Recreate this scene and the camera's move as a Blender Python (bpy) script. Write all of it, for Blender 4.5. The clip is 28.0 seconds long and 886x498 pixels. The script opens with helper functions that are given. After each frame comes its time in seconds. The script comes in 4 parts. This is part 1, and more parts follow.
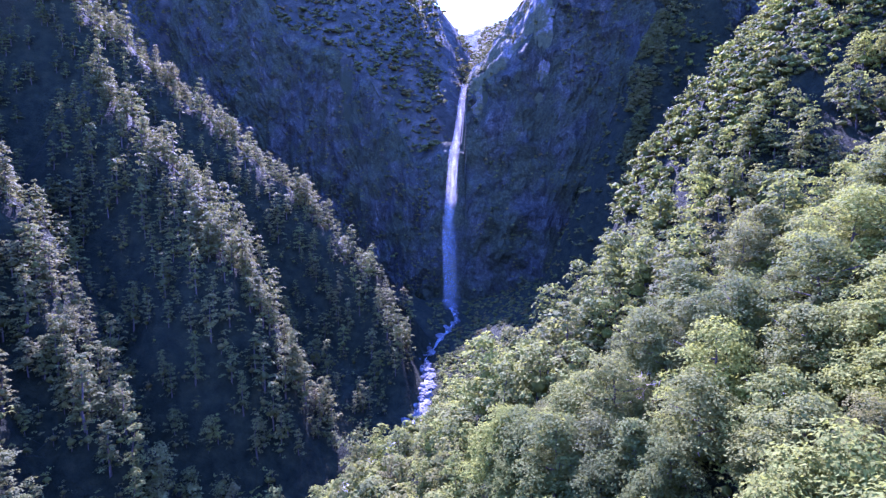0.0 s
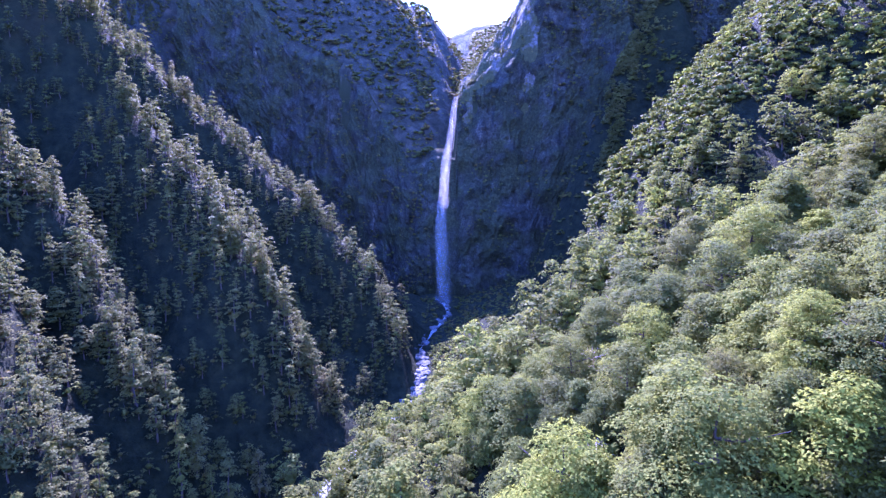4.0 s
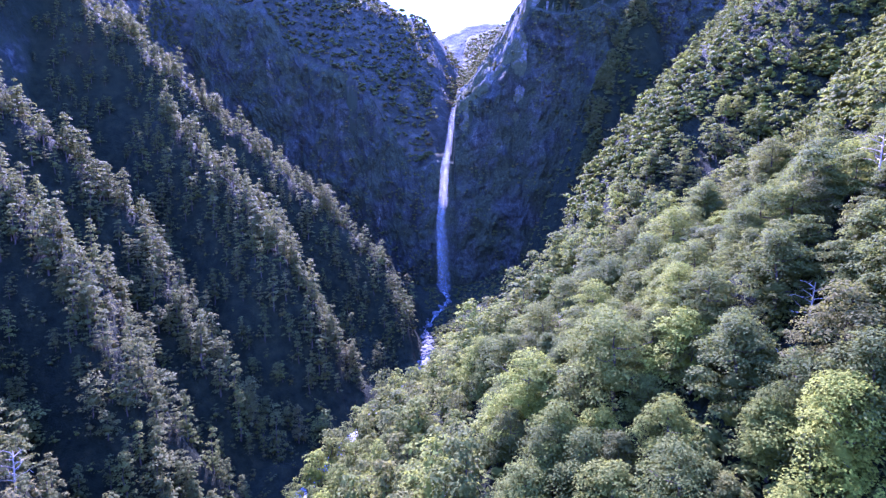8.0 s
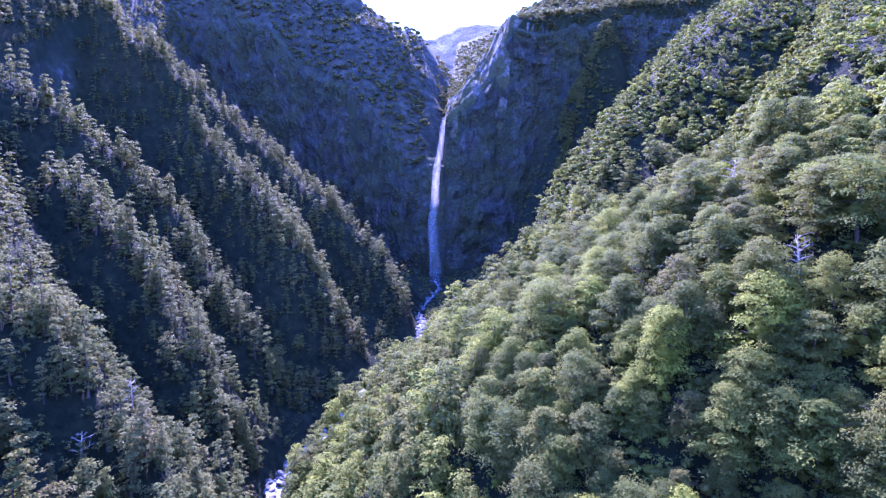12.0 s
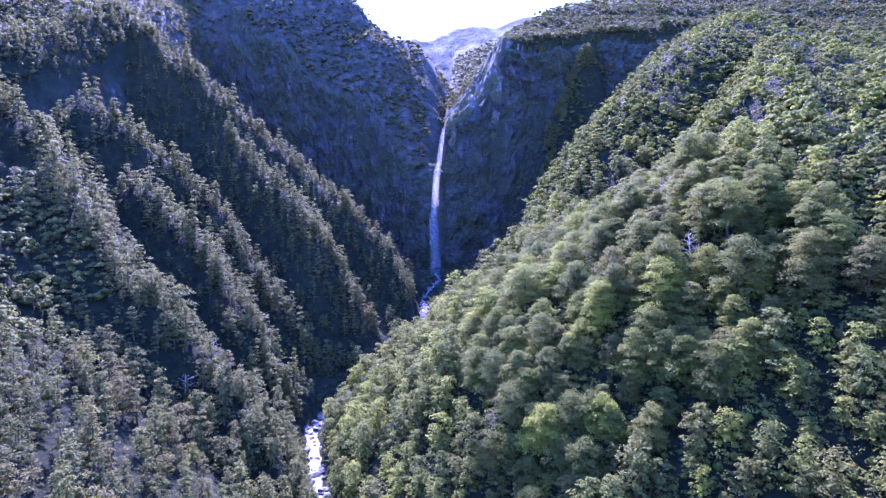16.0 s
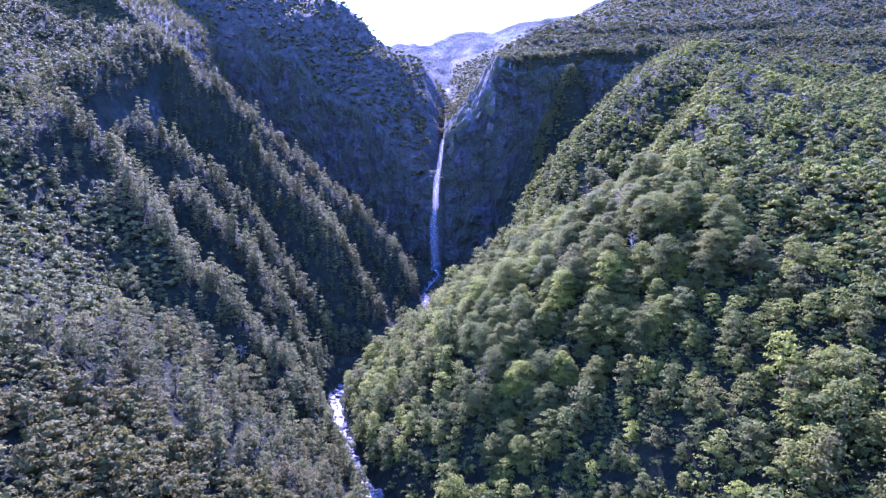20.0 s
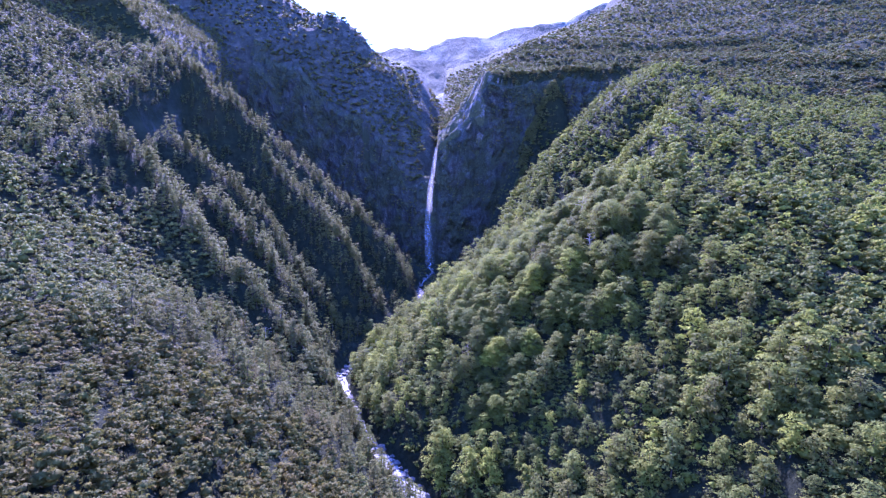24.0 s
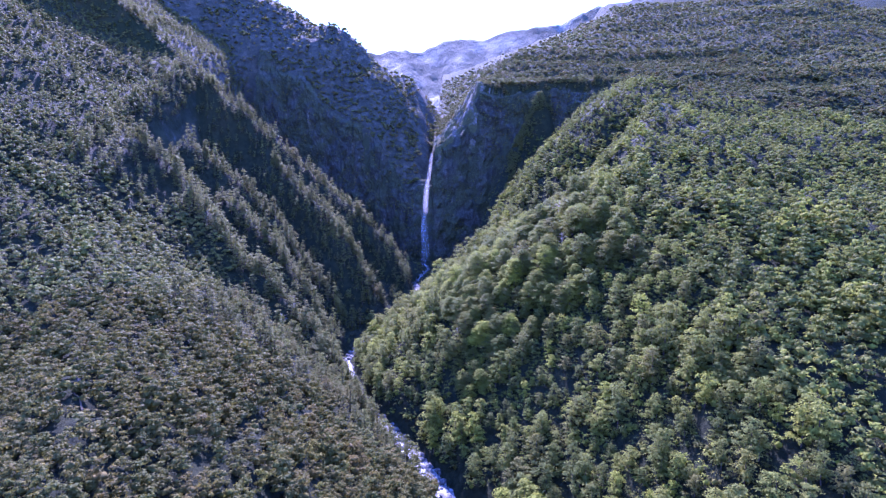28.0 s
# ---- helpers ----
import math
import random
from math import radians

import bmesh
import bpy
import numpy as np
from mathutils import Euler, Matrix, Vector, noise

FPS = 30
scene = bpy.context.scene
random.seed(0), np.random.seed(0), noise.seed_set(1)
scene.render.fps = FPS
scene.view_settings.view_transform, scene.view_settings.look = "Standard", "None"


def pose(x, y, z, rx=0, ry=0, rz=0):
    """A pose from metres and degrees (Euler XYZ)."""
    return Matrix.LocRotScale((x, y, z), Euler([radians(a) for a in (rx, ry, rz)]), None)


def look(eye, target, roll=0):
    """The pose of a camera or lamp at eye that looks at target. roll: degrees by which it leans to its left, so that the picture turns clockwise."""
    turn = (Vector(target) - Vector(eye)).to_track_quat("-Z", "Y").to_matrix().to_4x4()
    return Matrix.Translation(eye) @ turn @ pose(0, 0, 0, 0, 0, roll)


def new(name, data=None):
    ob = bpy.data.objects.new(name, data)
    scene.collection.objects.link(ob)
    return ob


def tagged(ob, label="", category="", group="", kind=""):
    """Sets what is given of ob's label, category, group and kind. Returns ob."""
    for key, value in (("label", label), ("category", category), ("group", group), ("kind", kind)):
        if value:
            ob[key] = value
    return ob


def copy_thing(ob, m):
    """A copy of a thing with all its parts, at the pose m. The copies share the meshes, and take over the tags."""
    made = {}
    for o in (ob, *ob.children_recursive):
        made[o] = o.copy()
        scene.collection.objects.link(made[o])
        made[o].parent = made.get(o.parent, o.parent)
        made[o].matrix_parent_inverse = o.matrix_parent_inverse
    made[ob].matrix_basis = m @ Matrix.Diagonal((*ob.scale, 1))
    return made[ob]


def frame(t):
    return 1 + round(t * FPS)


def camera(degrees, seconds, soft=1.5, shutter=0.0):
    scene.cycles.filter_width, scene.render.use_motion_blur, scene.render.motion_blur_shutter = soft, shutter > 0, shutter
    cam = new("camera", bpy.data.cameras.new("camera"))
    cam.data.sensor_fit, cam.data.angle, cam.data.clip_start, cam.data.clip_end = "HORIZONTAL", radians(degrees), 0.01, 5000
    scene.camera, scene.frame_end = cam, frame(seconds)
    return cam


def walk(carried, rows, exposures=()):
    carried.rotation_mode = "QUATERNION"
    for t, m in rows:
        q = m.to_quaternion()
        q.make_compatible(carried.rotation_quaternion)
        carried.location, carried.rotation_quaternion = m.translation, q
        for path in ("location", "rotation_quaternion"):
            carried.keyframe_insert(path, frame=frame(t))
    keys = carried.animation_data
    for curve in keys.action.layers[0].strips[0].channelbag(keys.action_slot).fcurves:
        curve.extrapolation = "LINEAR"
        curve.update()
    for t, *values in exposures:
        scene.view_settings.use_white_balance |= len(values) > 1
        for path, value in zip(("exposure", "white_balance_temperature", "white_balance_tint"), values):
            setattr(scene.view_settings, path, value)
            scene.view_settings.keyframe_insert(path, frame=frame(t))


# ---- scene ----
cam = camera(76.9, 28.0, soft=1.35)
METRES, EYE, TILT, LEAN, TURN = 330.0, 69.0, -6.0, 0.0, 0.0
ROWS = [
    (0.0, 0.0, 0.0, 0.0, 0.0, 0.0, -0.0),
    (0.5, 0.0011, -0.0068, 0.0009, -0.37, -0.04, 0.04),
    (1.0, 0.0021, -0.0147, 0.002, -0.37, -0.11, 0.04),
    (1.5, 0.0027, -0.0238, 0.0031, -0.28, -0.16, 0.04),
    (2.0, 0.0025, -0.0336, 0.0037, -0.35, -0.19, 0.02),
    (2.5, 0.0016, -0.0444, 0.004, -0.58, -0.21, -0.02),
    (3.0, 0.0004, -0.0561, 0.0045, -0.72, -0.25, 0.02),
    (3.5, -0.001, -0.068, 0.0041, -0.79, -0.24, -0.01),
    (5.5, -0.0088, -0.1247, 0.0019, -1.16, -0.36, 0.15),
    (6.0, -0.01, -0.1399, 0.0012, -1.2, -0.44, 0.22),
    (6.5, -0.0113, -0.1567, 0.0009, -1.18, -0.46, 0.27),
    (7.0, -0.012, -0.174, 0.0006, -1.17, -0.52, 0.35),
    (7.5, -0.0125, -0.1917, 0.0002, -1.2, -0.55, 0.35),
    (8.0, -0.0127, -0.2099, 0.0002, -1.25, -0.59, 0.35),
    (8.5, -0.0127, -0.2282, -0.0004, -1.32, -0.63, 0.39),
    (9.0, -0.0121, -0.2467, -0.002, -1.49, -0.66, 0.36),
    (9.5, -0.0119, -0.2654, -0.0032, -1.74, -0.68, 0.35),
    (10.0, -0.012, -0.2843, -0.0043, -1.82, -0.71, 0.29),
    (10.5, -0.0123, -0.3035, -0.0047, -1.95, -0.78, 0.31),
    (11.0, -0.0129, -0.3225, -0.0055, -1.99, -0.8, 0.3),
    (11.5, -0.0147, -0.3421, -0.0057, -2.07, -0.83, 0.28),
    (12.0, -0.0164, -0.3618, -0.0065, -2.12, -0.86, 0.26),
    (12.5, -0.0181, -0.3825, -0.007, -2.2, -0.91, 0.19),
    (14.5, -0.0262, -0.4681, -0.0074, -2.42, -1.06, 0.14),
    (15.0, -0.029, -0.4901, -0.008, -2.49, -1.07, 0.13),
    (15.5, -0.0312, -0.5119, -0.0085, -2.54, -1.07, 0.12),
    (16.0, -0.0333, -0.5337, -0.0089, -2.59, -1.07, 0.12),
    (16.5, -0.0355, -0.5552, -0.0095, -2.65, -1.07, 0.1),
    (17.0, -0.0371, -0.5765, -0.0098, -2.63, -1.07, 0.13),
    (17.5, -0.0389, -0.5979, -0.01, -2.65, -1.06, 0.13),
    (18.0, -0.0404, -0.6188, -0.0103, -2.69, -1.06, 0.14),
    (18.5, -0.0419, -0.64, -0.0104, -2.72, -1.05, 0.14),
    (19.0, -0.043, -0.6609, -0.0103, -2.74, -1.04, 0.15),
    (19.5, -0.0441, -0.6815, -0.0105, -2.78, -1.04, 0.1),
    (20.0, -0.045, -0.7019, -0.0111, -2.8, -1.02, 0.1),
    (20.5, -0.0458, -0.7223, -0.0116, -2.86, -1.0, 0.07),
    (21.0, -0.0462, -0.7424, -0.012, -2.91, -0.99, 0.08),
    (21.5, -0.0467, -0.7623, -0.0125, -2.98, -1.0, 0.05),
    (23.5, -0.0484, -0.8382, -0.0141, -3.28, -0.92, -0.01),
    (24.0, -0.0492, -0.8567, -0.0144, -3.38, -0.89, -0.04),
    (24.5, -0.0496, -0.8749, -0.0148, -3.44, -0.87, -0.07),
    (25.0, -0.0502, -0.8926, -0.0151, -3.5, -0.85, -0.06),
    (25.5, -0.0504, -0.9103, -0.0153, -3.55, -0.87, -0.07),
    (26.0, -0.0504, -0.9278, -0.0158, -3.59, -0.87, -0.07),
    (26.5, -0.0504, -0.9453, -0.0162, -3.62, -0.88, -0.07),
    (27.0, -0.0504, -0.9628, -0.0167, -3.66, -0.87, -0.11),
    (27.5, -0.0501, -0.9803, -0.0171, -3.69, -0.88, -0.13),
    (28.0, -0.0503, -0.9969, -0.0173, -3.68, -0.91, -0.08),
]
EXPOSURES = [(0.0, 3.2, 4180, 76), (8.0, 3.2, 4180, 76), (17.0, 3.12, 4200, 75), (28.0, 2.78, 4230, 72)]
walk(cam, [(t, pose(0, 0, EYE, TILT, LEAN, TURN) @ pose(METRES * x, METRES * y, METRES * z, 90 + pitch, roll, yaw)) for t, x, y, z, yaw, pitch, roll in ROWS], EXPOSURES)

# ---- daylight ----
SUN_ELEVATION, SUN_AZIMUTH = 45.0, -11.0  # azimuth in degrees to the left (minus) of +y
sky_world = bpy.data.worlds.new("sky")
scene.world = sky_world
sky_world.use_nodes = True
wn = sky_world.node_tree.nodes
wn.clear()
sky_tex = wn.new("ShaderNodeTexSky")
sky_tex.sky_type = "NISHITA"
sky_tex.sun_disc = False
sky_tex.sun_elevation = radians(SUN_ELEVATION)
sky_tex.sun_rotation = radians(SUN_AZIMUTH)
sky_tex.air_density, sky_tex.dust_density, sky_tex.ozone_density = 1.6, 0.2, 5.0
w_back = wn.new("ShaderNodeBackground")
w_back.inputs["Strength"].default_value = 0.13
w_out = wn.new("ShaderNodeOutputWorld")
sky_world.node_tree.links.new(sky_tex.outputs[0], w_back.inputs[0])
sky_world.node_tree.links.new(w_back.outputs[0], w_out.inputs[0])

sun_data = bpy.data.lights.new("sun", "SUN")
sun_data.energy, sun_data.angle, sun_data.color = 5.0, radians(0.53), (1.0, 0.84, 0.54)
sun_ob = new("sun", sun_data)
_e, _a = radians(SUN_ELEVATION), radians(SUN_AZIMUTH)
SUN_DIR = Vector((math.sin(_a) * math.cos(_e), math.cos(_a) * math.cos(_e), math.sin(_e)))
sun_ob.matrix_world = look(SUN_DIR * 900, (0, 0, 0))


# ---- materials ----
class Mat:
    """A node material under construction."""

    def __init__(self, name, rough=0.8, spec=0.4):
        self.m = bpy.data.materials.new(name)
        self.m.use_nodes = True
        self.t = self.m.node_tree
        self.b = self.t.nodes["Principled BSDF"]
        self.out = self.t.nodes["Material Output"]
        self.b.inputs["Roughness"].default_value = rough
        self.b.inputs["Specular IOR Level"].default_value = spec

    def node(self, kind, **kw):
        n = self.t.nodes.new(kind)
        for k, v in kw.items():
            if k in n.inputs:
                n.inputs[k].default_value = v
        return n

    def link(self, a, b):
        self.t.links.new(a, b)

    def coords(self, scale=(1, 1, 1), space="Object"):
        tc = self.node("ShaderNodeTexCoord")
        mp = self.node("ShaderNodeMapping")
        mp.inputs["Scale"].default_value = scale
        self.link(tc.outputs[space], mp.inputs["Vector"])
        return mp.outputs[0]

    def noise(self, scale, detail=4, rough=0.55, vec=None, dist=0.0):
        n = self.node("ShaderNodeTexNoise", Scale=scale, Detail=detail, Roughness=rough, Distortion=dist)
        if vec:
            self.link(vec, n.inputs["Vector"])
        return n.outputs["Fac"]

    def ramp(self, fac, stops):
        r = self.node("ShaderNodeValToRGB")
        el = r.color_ramp.elements
        while len(el) < len(stops):
            el.new(0.5)
        for e, (p, c) in zip(el, stops):
            e.position = p
            e.color = (*c, 1) if len(c) == 3 else c
        self.link(fac, r.inputs["Fac"])
        return r.outputs["Color"]

    def mix(self, fac, a, b, kind="MIX"):
        n = self.t.nodes.new("ShaderNodeMix")
        n.data_type, n.blend_type = "RGBA", kind
        for sock, v in ((n.inputs[0], fac), (n.inputs[6], a), (n.inputs[7], b)):
            if isinstance(v, bpy.types.NodeSocket):
                self.link(v, sock)
            elif isinstance(v, (tuple, list)):
                sock.default_value = (*v, 1)
            else:
                sock.default_value = v
        return n.outputs[2]

    def math(self, op, a, b=0.0, clamp=False):
        n = self.t.nodes.new("ShaderNodeMath")
        n.operation, n.use_clamp = op, clamp
        for sock, v in ((n.inputs[0], a), (n.inputs[1], b)):
            if isinstance(v, bpy.types.NodeSocket):
                self.link(v, sock)
            else:
                sock.default_value = v
        return n.outputs[0]

    def color(self, c):
        self.link(c, self.b.inputs["Base Color"])

    def bump(self, height, strength=0.5, distance=0.3):
        n = self.node("ShaderNodeBump", Strength=strength, Distance=distance)
        self.link(height, n.inputs["Height"])
        self.link(n.outputs[0], self.b.inputs["Normal"])


def leaf_material(name, stops, rough=0.62, translucency=0.5, glow_tint=(0.20, 0.26, 0.04), gloss=0.06):
    """Foliage: tint by tree, grain by leaf spray, light shining through."""
    k = Mat(name, rough, gloss)
    at = k.node("ShaderNodeAttribute")
    at.attribute_name = "tint"
    info = k.node("ShaderNodeObjectInfo")
    geo = k.node("ShaderNodeNewGeometry")
    f = k.math("FRACT", k.math("ADD", at.outputs["Fac"], info.outputs["Random"]))
    base = k.ramp(f, stops)
    grain = k.math("MULTIPLY_ADD", geo.outputs["Random Per Island"], 0.50)
    k.t.nodes[-1].inputs[2].default_value = 0.75
    patch = k.noise(0.035, 3, 0.6, k.coords())
    base = k.mix(k.math("MULTIPLY", patch, 0.5), base, (0.095, 0.108, 0.034))
    base = k.mix(1.0, base, grain, "MULTIPLY")
    # Dark gaps between leaves are put into the colour with this noise.
    tuft = k.noise(1.9, 6, 0.72, k.coords())
    base = k.mix(1.0, base, k.ramp(tuft, [(0.34, (0.72, 0.72, 0.72)), (0.5, (1, 1, 1)), (0.68, (1.18, 1.18, 1.1))]), "MULTIPLY")
    k.color(base)
    k.bump(tuft, 0.6, 0.5)
    tr = k.node("ShaderNodeBsdfTranslucent")
    k.link(k.mix(0.28, base, glow_tint), tr.inputs["Color"])
    mx = k.node("ShaderNodeMixShader")
    mx.inputs[0].default_value = translucency
    k.link(k.b.outputs[0], mx.inputs[1])
    k.link(tr.outputs[0], mx.inputs[2])
    k.link(mx.outputs[0], k.out.inputs["Surface"])
    return k.m


LEAF = leaf_material("beech_foliage", [(0.0, (0.071, 0.083, 0.011)), (0.15, (0.113, 0.126, 0.014)), (0.30, (0.181, 0.195, 0.015)), (0.42, (0.131, 0.126, 0.019)),
                                       (0.55, (0.086, 0.106, 0.014)), (0.70, (0.139, 0.145, 0.018)), (0.84, (0.246, 0.264, 0.014)), (0.92, (0.120, 0.107, 0.019)), (1.0, (0.085, 0.095, 0.013))], 0.62, 0.44, (0.267, 0.281, 0.025))
# Greyer than LEAF: the backlit look is put into the leaf colour.
OLIVE = leaf_material("olive_foliage", [(0.0, (0.072, 0.077, 0.017)), (0.25, (0.099, 0.103, 0.020)), (0.5, (0.126, 0.117, 0.028)),
                                        (0.75, (0.081, 0.088, 0.018)), (0.9, (0.138, 0.145, 0.022)), (1.0, (0.114, 0.093, 0.027))], 0.58, 0.38, (0.250, 0.242, 0.043), 0.05)
SLOPE = leaf_material("slope_foliage", [(0.0, (0.059, 0.060, 0.010)), (0.25, (0.089, 0.087, 0.013)), (0.45, (0.110, 0.088, 0.017)), (0.65, (0.067, 0.073, 0.011)), (0.85, (0.129, 0.130, 0.015)), (1.0, (0.104, 0.075, 0.017))], 0.6, 0.34, (0.198, 0.189, 0.021))
BROWN = leaf_material("manuka_foliage", [(0.0, (0.056, 0.055, 0.007)), (0.35, (0.083, 0.067, 0.010)), (0.6, (0.064, 0.068, 0.008)),
                                         (0.85, (0.100, 0.069, 0.012)), (1.0, (0.109, 0.105, 0.010))], 0.6, 0.34, (0.177, 0.153, 0.015))
SHRUB = leaf_material("scrub_foliage", [(0.0, (0.064, 0.071, 0.013)), (0.35, (0.089, 0.090, 0.016)), (0.6, (0.110, 0.096, 0.020)), (0.78, (0.071, 0.078, 0.013)), (0.9, (0.139, 0.086, 0.020)), (1.0, (0.080, 0.084, 0.015))], 0.65, 0.35, (0.166, 0.174, 0.022))

kk = Mat("bark", 0.85, 0.2)
kk.color(kk.ramp(kk.noise(6, 5, 0.6, kk.coords((1, 1, 0.25))), [(0.25, (0.040, 0.030, 0.020)), (0.6, (0.085, 0.066, 0.046)), (0.85, (0.15, 0.125, 0.095))]))
BARK = kk.m
kk = Mat("dead_wood", 0.8, 0.2)
kk.color(kk.ramp(kk.noise(5, 5, 0.6, kk.coords((1, 1, 0.3))), [(0.25, (0.24, 0.185, 0.12)), (0.7, (0.48, 0.39, 0.27))]))
DEADWOOD = kk.m


def ground_material():
    """Forest floor, grass and rock: rock where the ground stands steep."""
    k = Mat("mountain_ground", 0.9, 0.06)
    co = k.coords()
    # Floor colour is lowered to hold the shade under the trees.
    floor = k.ramp(k.noise(0.25, 8, 0.65, co), [(0.3, (0.008, 0.011, 0.005)), (0.5, (0.018, 0.022, 0.009)), (0.66, (0.030, 0.033, 0.012)), (0.8, (0.046, 0.044, 0.018))])
    tus = k.ramp(k.noise(0.02, 6, 0.6, co), [(0.4, (0.013, 0.019, 0.005)), (0.58, (0.024, 0.027, 0.008)), (0.72, (0.052, 0.036, 0.012))])
    rock = k.ramp(k.noise(0.18, 9, 0.65, co, 0.6), [(0.34, (0.016, 0.018, 0.012)), (0.5, (0.040, 0.041, 0.029)), (0.68, (0.12, 0.115, 0.088))])
    rock = k.mix(k.ramp(k.noise(0.05, 8, 0.65, co), [(0.40, (0, 0, 0)), (0.56, (1, 1, 1))]), rock, (0.036, 0.042, 0.018))
    geo = k.node("ShaderNodeNewGeometry")
    sep = k.node("ShaderNodeSeparateXYZ")
    k.link(geo.outputs["Normal"], sep.inputs[0])
    pos = k.node("ShaderNodeSeparateXYZ")
    k.link(geo.outputs["Position"], pos.inputs[0])
    high = k.node("ShaderNodeMapRange")
    k.link(pos.outputs[2], high.inputs[0])
    high.inputs[1].default_value, high.inputs[2].default_value = 110.0, 240.0
    steep = k.node("ShaderNodeMapRange")
    k.link(k.math("ADD", sep.outputs[2], k.math("MULTIPLY", k.noise(0.06, 6, 0.6, co), 0.35)), steep.inputs[0])
    steep.inputs[1].default_value, steep.inputs[2].default_value = 0.50, 0.38
    wx, wy = k.node("ShaderNodeMapRange"), k.node("ShaderNodeMapRange")
    k.link(pos.outputs[0], wx.inputs[0])
    k.link(pos.outputs[1], wy.inputs[0])
    wx.inputs[1].default_value, wx.inputs[2].default_value = 60.0, 20.0
    wy.inputs[1].default_value, wy.inputs[2].default_value = 340.0, 390.0
    # Rock tones on the wall, lifted to stand in for the veil of light.
    wall_lift = k.ramp(k.noise(0.12, 12, 0.72, co, 0.5), [(0.34, (0.022, 0.025, 0.014)), (0.5, (0.046, 0.047, 0.030)), (0.66, (0.095, 0.088, 0.062))])
    c = k.mix(high.outputs[0], floor, tus)
    c = k.mix(k.math("MULTIPLY", wx.outputs[0], wy.outputs[0]), c, wall_lift)
    c = k.mix(steep.outputs[0], c, rock)
    k.color(c)
    k.bump(k.noise(0.45, 12, 0.75, co), 1.0, 2.2)
    return k.m


GROUND = ground_material()


def cliff_material():
    k = Mat("wet_cliff_rock", 0.85, 0.08)
    co = k.coords((0.5, 0.5, 0.12))
    c2 = k.coords()
    rock = k.ramp(k.noise(0.30, 10, 0.68, co, 0.8), [(0.30, (0.024, 0.026, 0.018)), (0.5, (0.042, 0.043, 0.030)), (0.62, (0.070, 0.067, 0.050)), (0.74, (0.18, 0.17, 0.13))])
    moss = k.ramp(k.noise(0.5, 8, 0.7, c2), [(0.35, (0.028, 0.033, 0.015)), (0.7, (0.052, 0.056, 0.022))])
    mask = k.ramp(k.noise(0.045, 8, 0.65, c2), [(0.40, (0, 0, 0)), (0.54, (1, 1, 1))])
    grain = k.ramp(k.noise(0.7, 12, 0.78, c2, 0.4), [(0.36, (0.45, 0.45, 0.45)), (0.5, (1, 1, 1)), (0.64, (1.9, 1.85, 1.75))])
    k.color(k.mix(1.0, k.mix(mask, rock, moss), grain, "MULTIPLY"))
    k.bump(k.noise(0.5, 12, 0.78, c2), 1.0, 2.0)
    return k.m


CLIFF = cliff_material()
# Paler than CLIFF: the sunlit look of the ledges is partly in the colour.
kk = Mat("bluff_rock", 0.88, 0.1)
_c2 = kk.coords()
_rk = kk.ramp(kk.noise(0.35, 10, 0.68, _c2, 0.8), [(0.30, (0.04, 0.037, 0.032)), (0.5, (0.11, 0.102, 0.089)), (0.74, (0.27, 0.25, 0.22))])
_ms = kk.ramp(kk.noise(0.6, 8, 0.7, _c2), [(0.35, (0.035, 0.040, 0.016)), (0.7, (0.075, 0.078, 0.028))])
kk.color(kk.mix(kk.ramp(kk.noise(0.09, 8, 0.7, _c2), [(0.40, (0, 0, 0)), (0.52, (1, 1, 1))]), _rk, _ms))
kk.bump(kk.noise(0.8, 10, 0.7, _c2), 0.8, 1.0)
BLUFF = kk.m

kk = Mat("stream_water", 0.55, 0.2)
_v = kk.coords()
_foam = kk.ramp(kk.noise(1.0, 8, 0.72, _v, 1.0), [(0.45, (0.04, 0.042, 0.034)), (0.52, (0.17, 0.17, 0.15)), (0.66, (0.40, 0.40, 0.355))])
kk.color(_foam)
kk.bump(kk.noise(1.2, 8, 0.7, _v), 0.8, 0.4)
STREAM = kk.m

kk = Mat("river_stone", 0.8, 0.3)
kk.color(kk.ramp(kk.noise(0.8, 8, 0.65, kk.coords()), [(0.3, (0.035, 0.034, 0.029)), (0.55, (0.085, 0.082, 0.07)), (0.8, (0.20, 0.19, 0.165))]))
kk.bump(kk.noise(3.0, 8, 0.7, kk.coords()), 0.6, 0.2)
STONE = kk.m

kk = Mat("stream_gravel", 0.85, 0.3)
_v = kk.coords()
_vo = kk.node("ShaderNodeTexVoronoi", Scale=0.9)
kk.link(_v, _vo.inputs["Vector"])
_c = kk.ramp(kk.noise(0.9, 6, 0.7, _v), [(0.3, (0.05, 0.049, 0.043)), (0.55, (0.13, 0.127, 0.112)), (0.8, (0.28, 0.27, 0.24))])
kk.color(kk.mix(0.6, _c, kk.ramp(_vo.outputs["Color"], [(0.1, (0.06, 0.06, 0.06)), (0.9, (0.36, 0.35, 0.34))])))
kk.bump(_vo.outputs["Distance"], 1.0, 0.8)
GRAVEL = kk.m

kk = Mat("falling_water", 0.6, 0.2)
kk.b.inputs["Base Color"].default_value = (0.80, 0.78, 0.72, 1)
_n = kk.noise(0.85, 6, 0.62, kk.coords((1, 1, 0.07)), 0.4)
_al = kk.ramp(_n, [(0.38, (0.012, 0.012, 0.012)), (0.68, (0.16, 0.16, 0.16))])
_tp = kk.node("ShaderNodeBsdfTransparent")
_tl = kk.node("ShaderNodeBsdfTranslucent")
_tl.inputs["Color"].default_value = (0.90, 0.90, 0.86, 1)
_m1 = kk.node("ShaderNodeMixShader")
_m1.inputs[0].default_value = 0.5
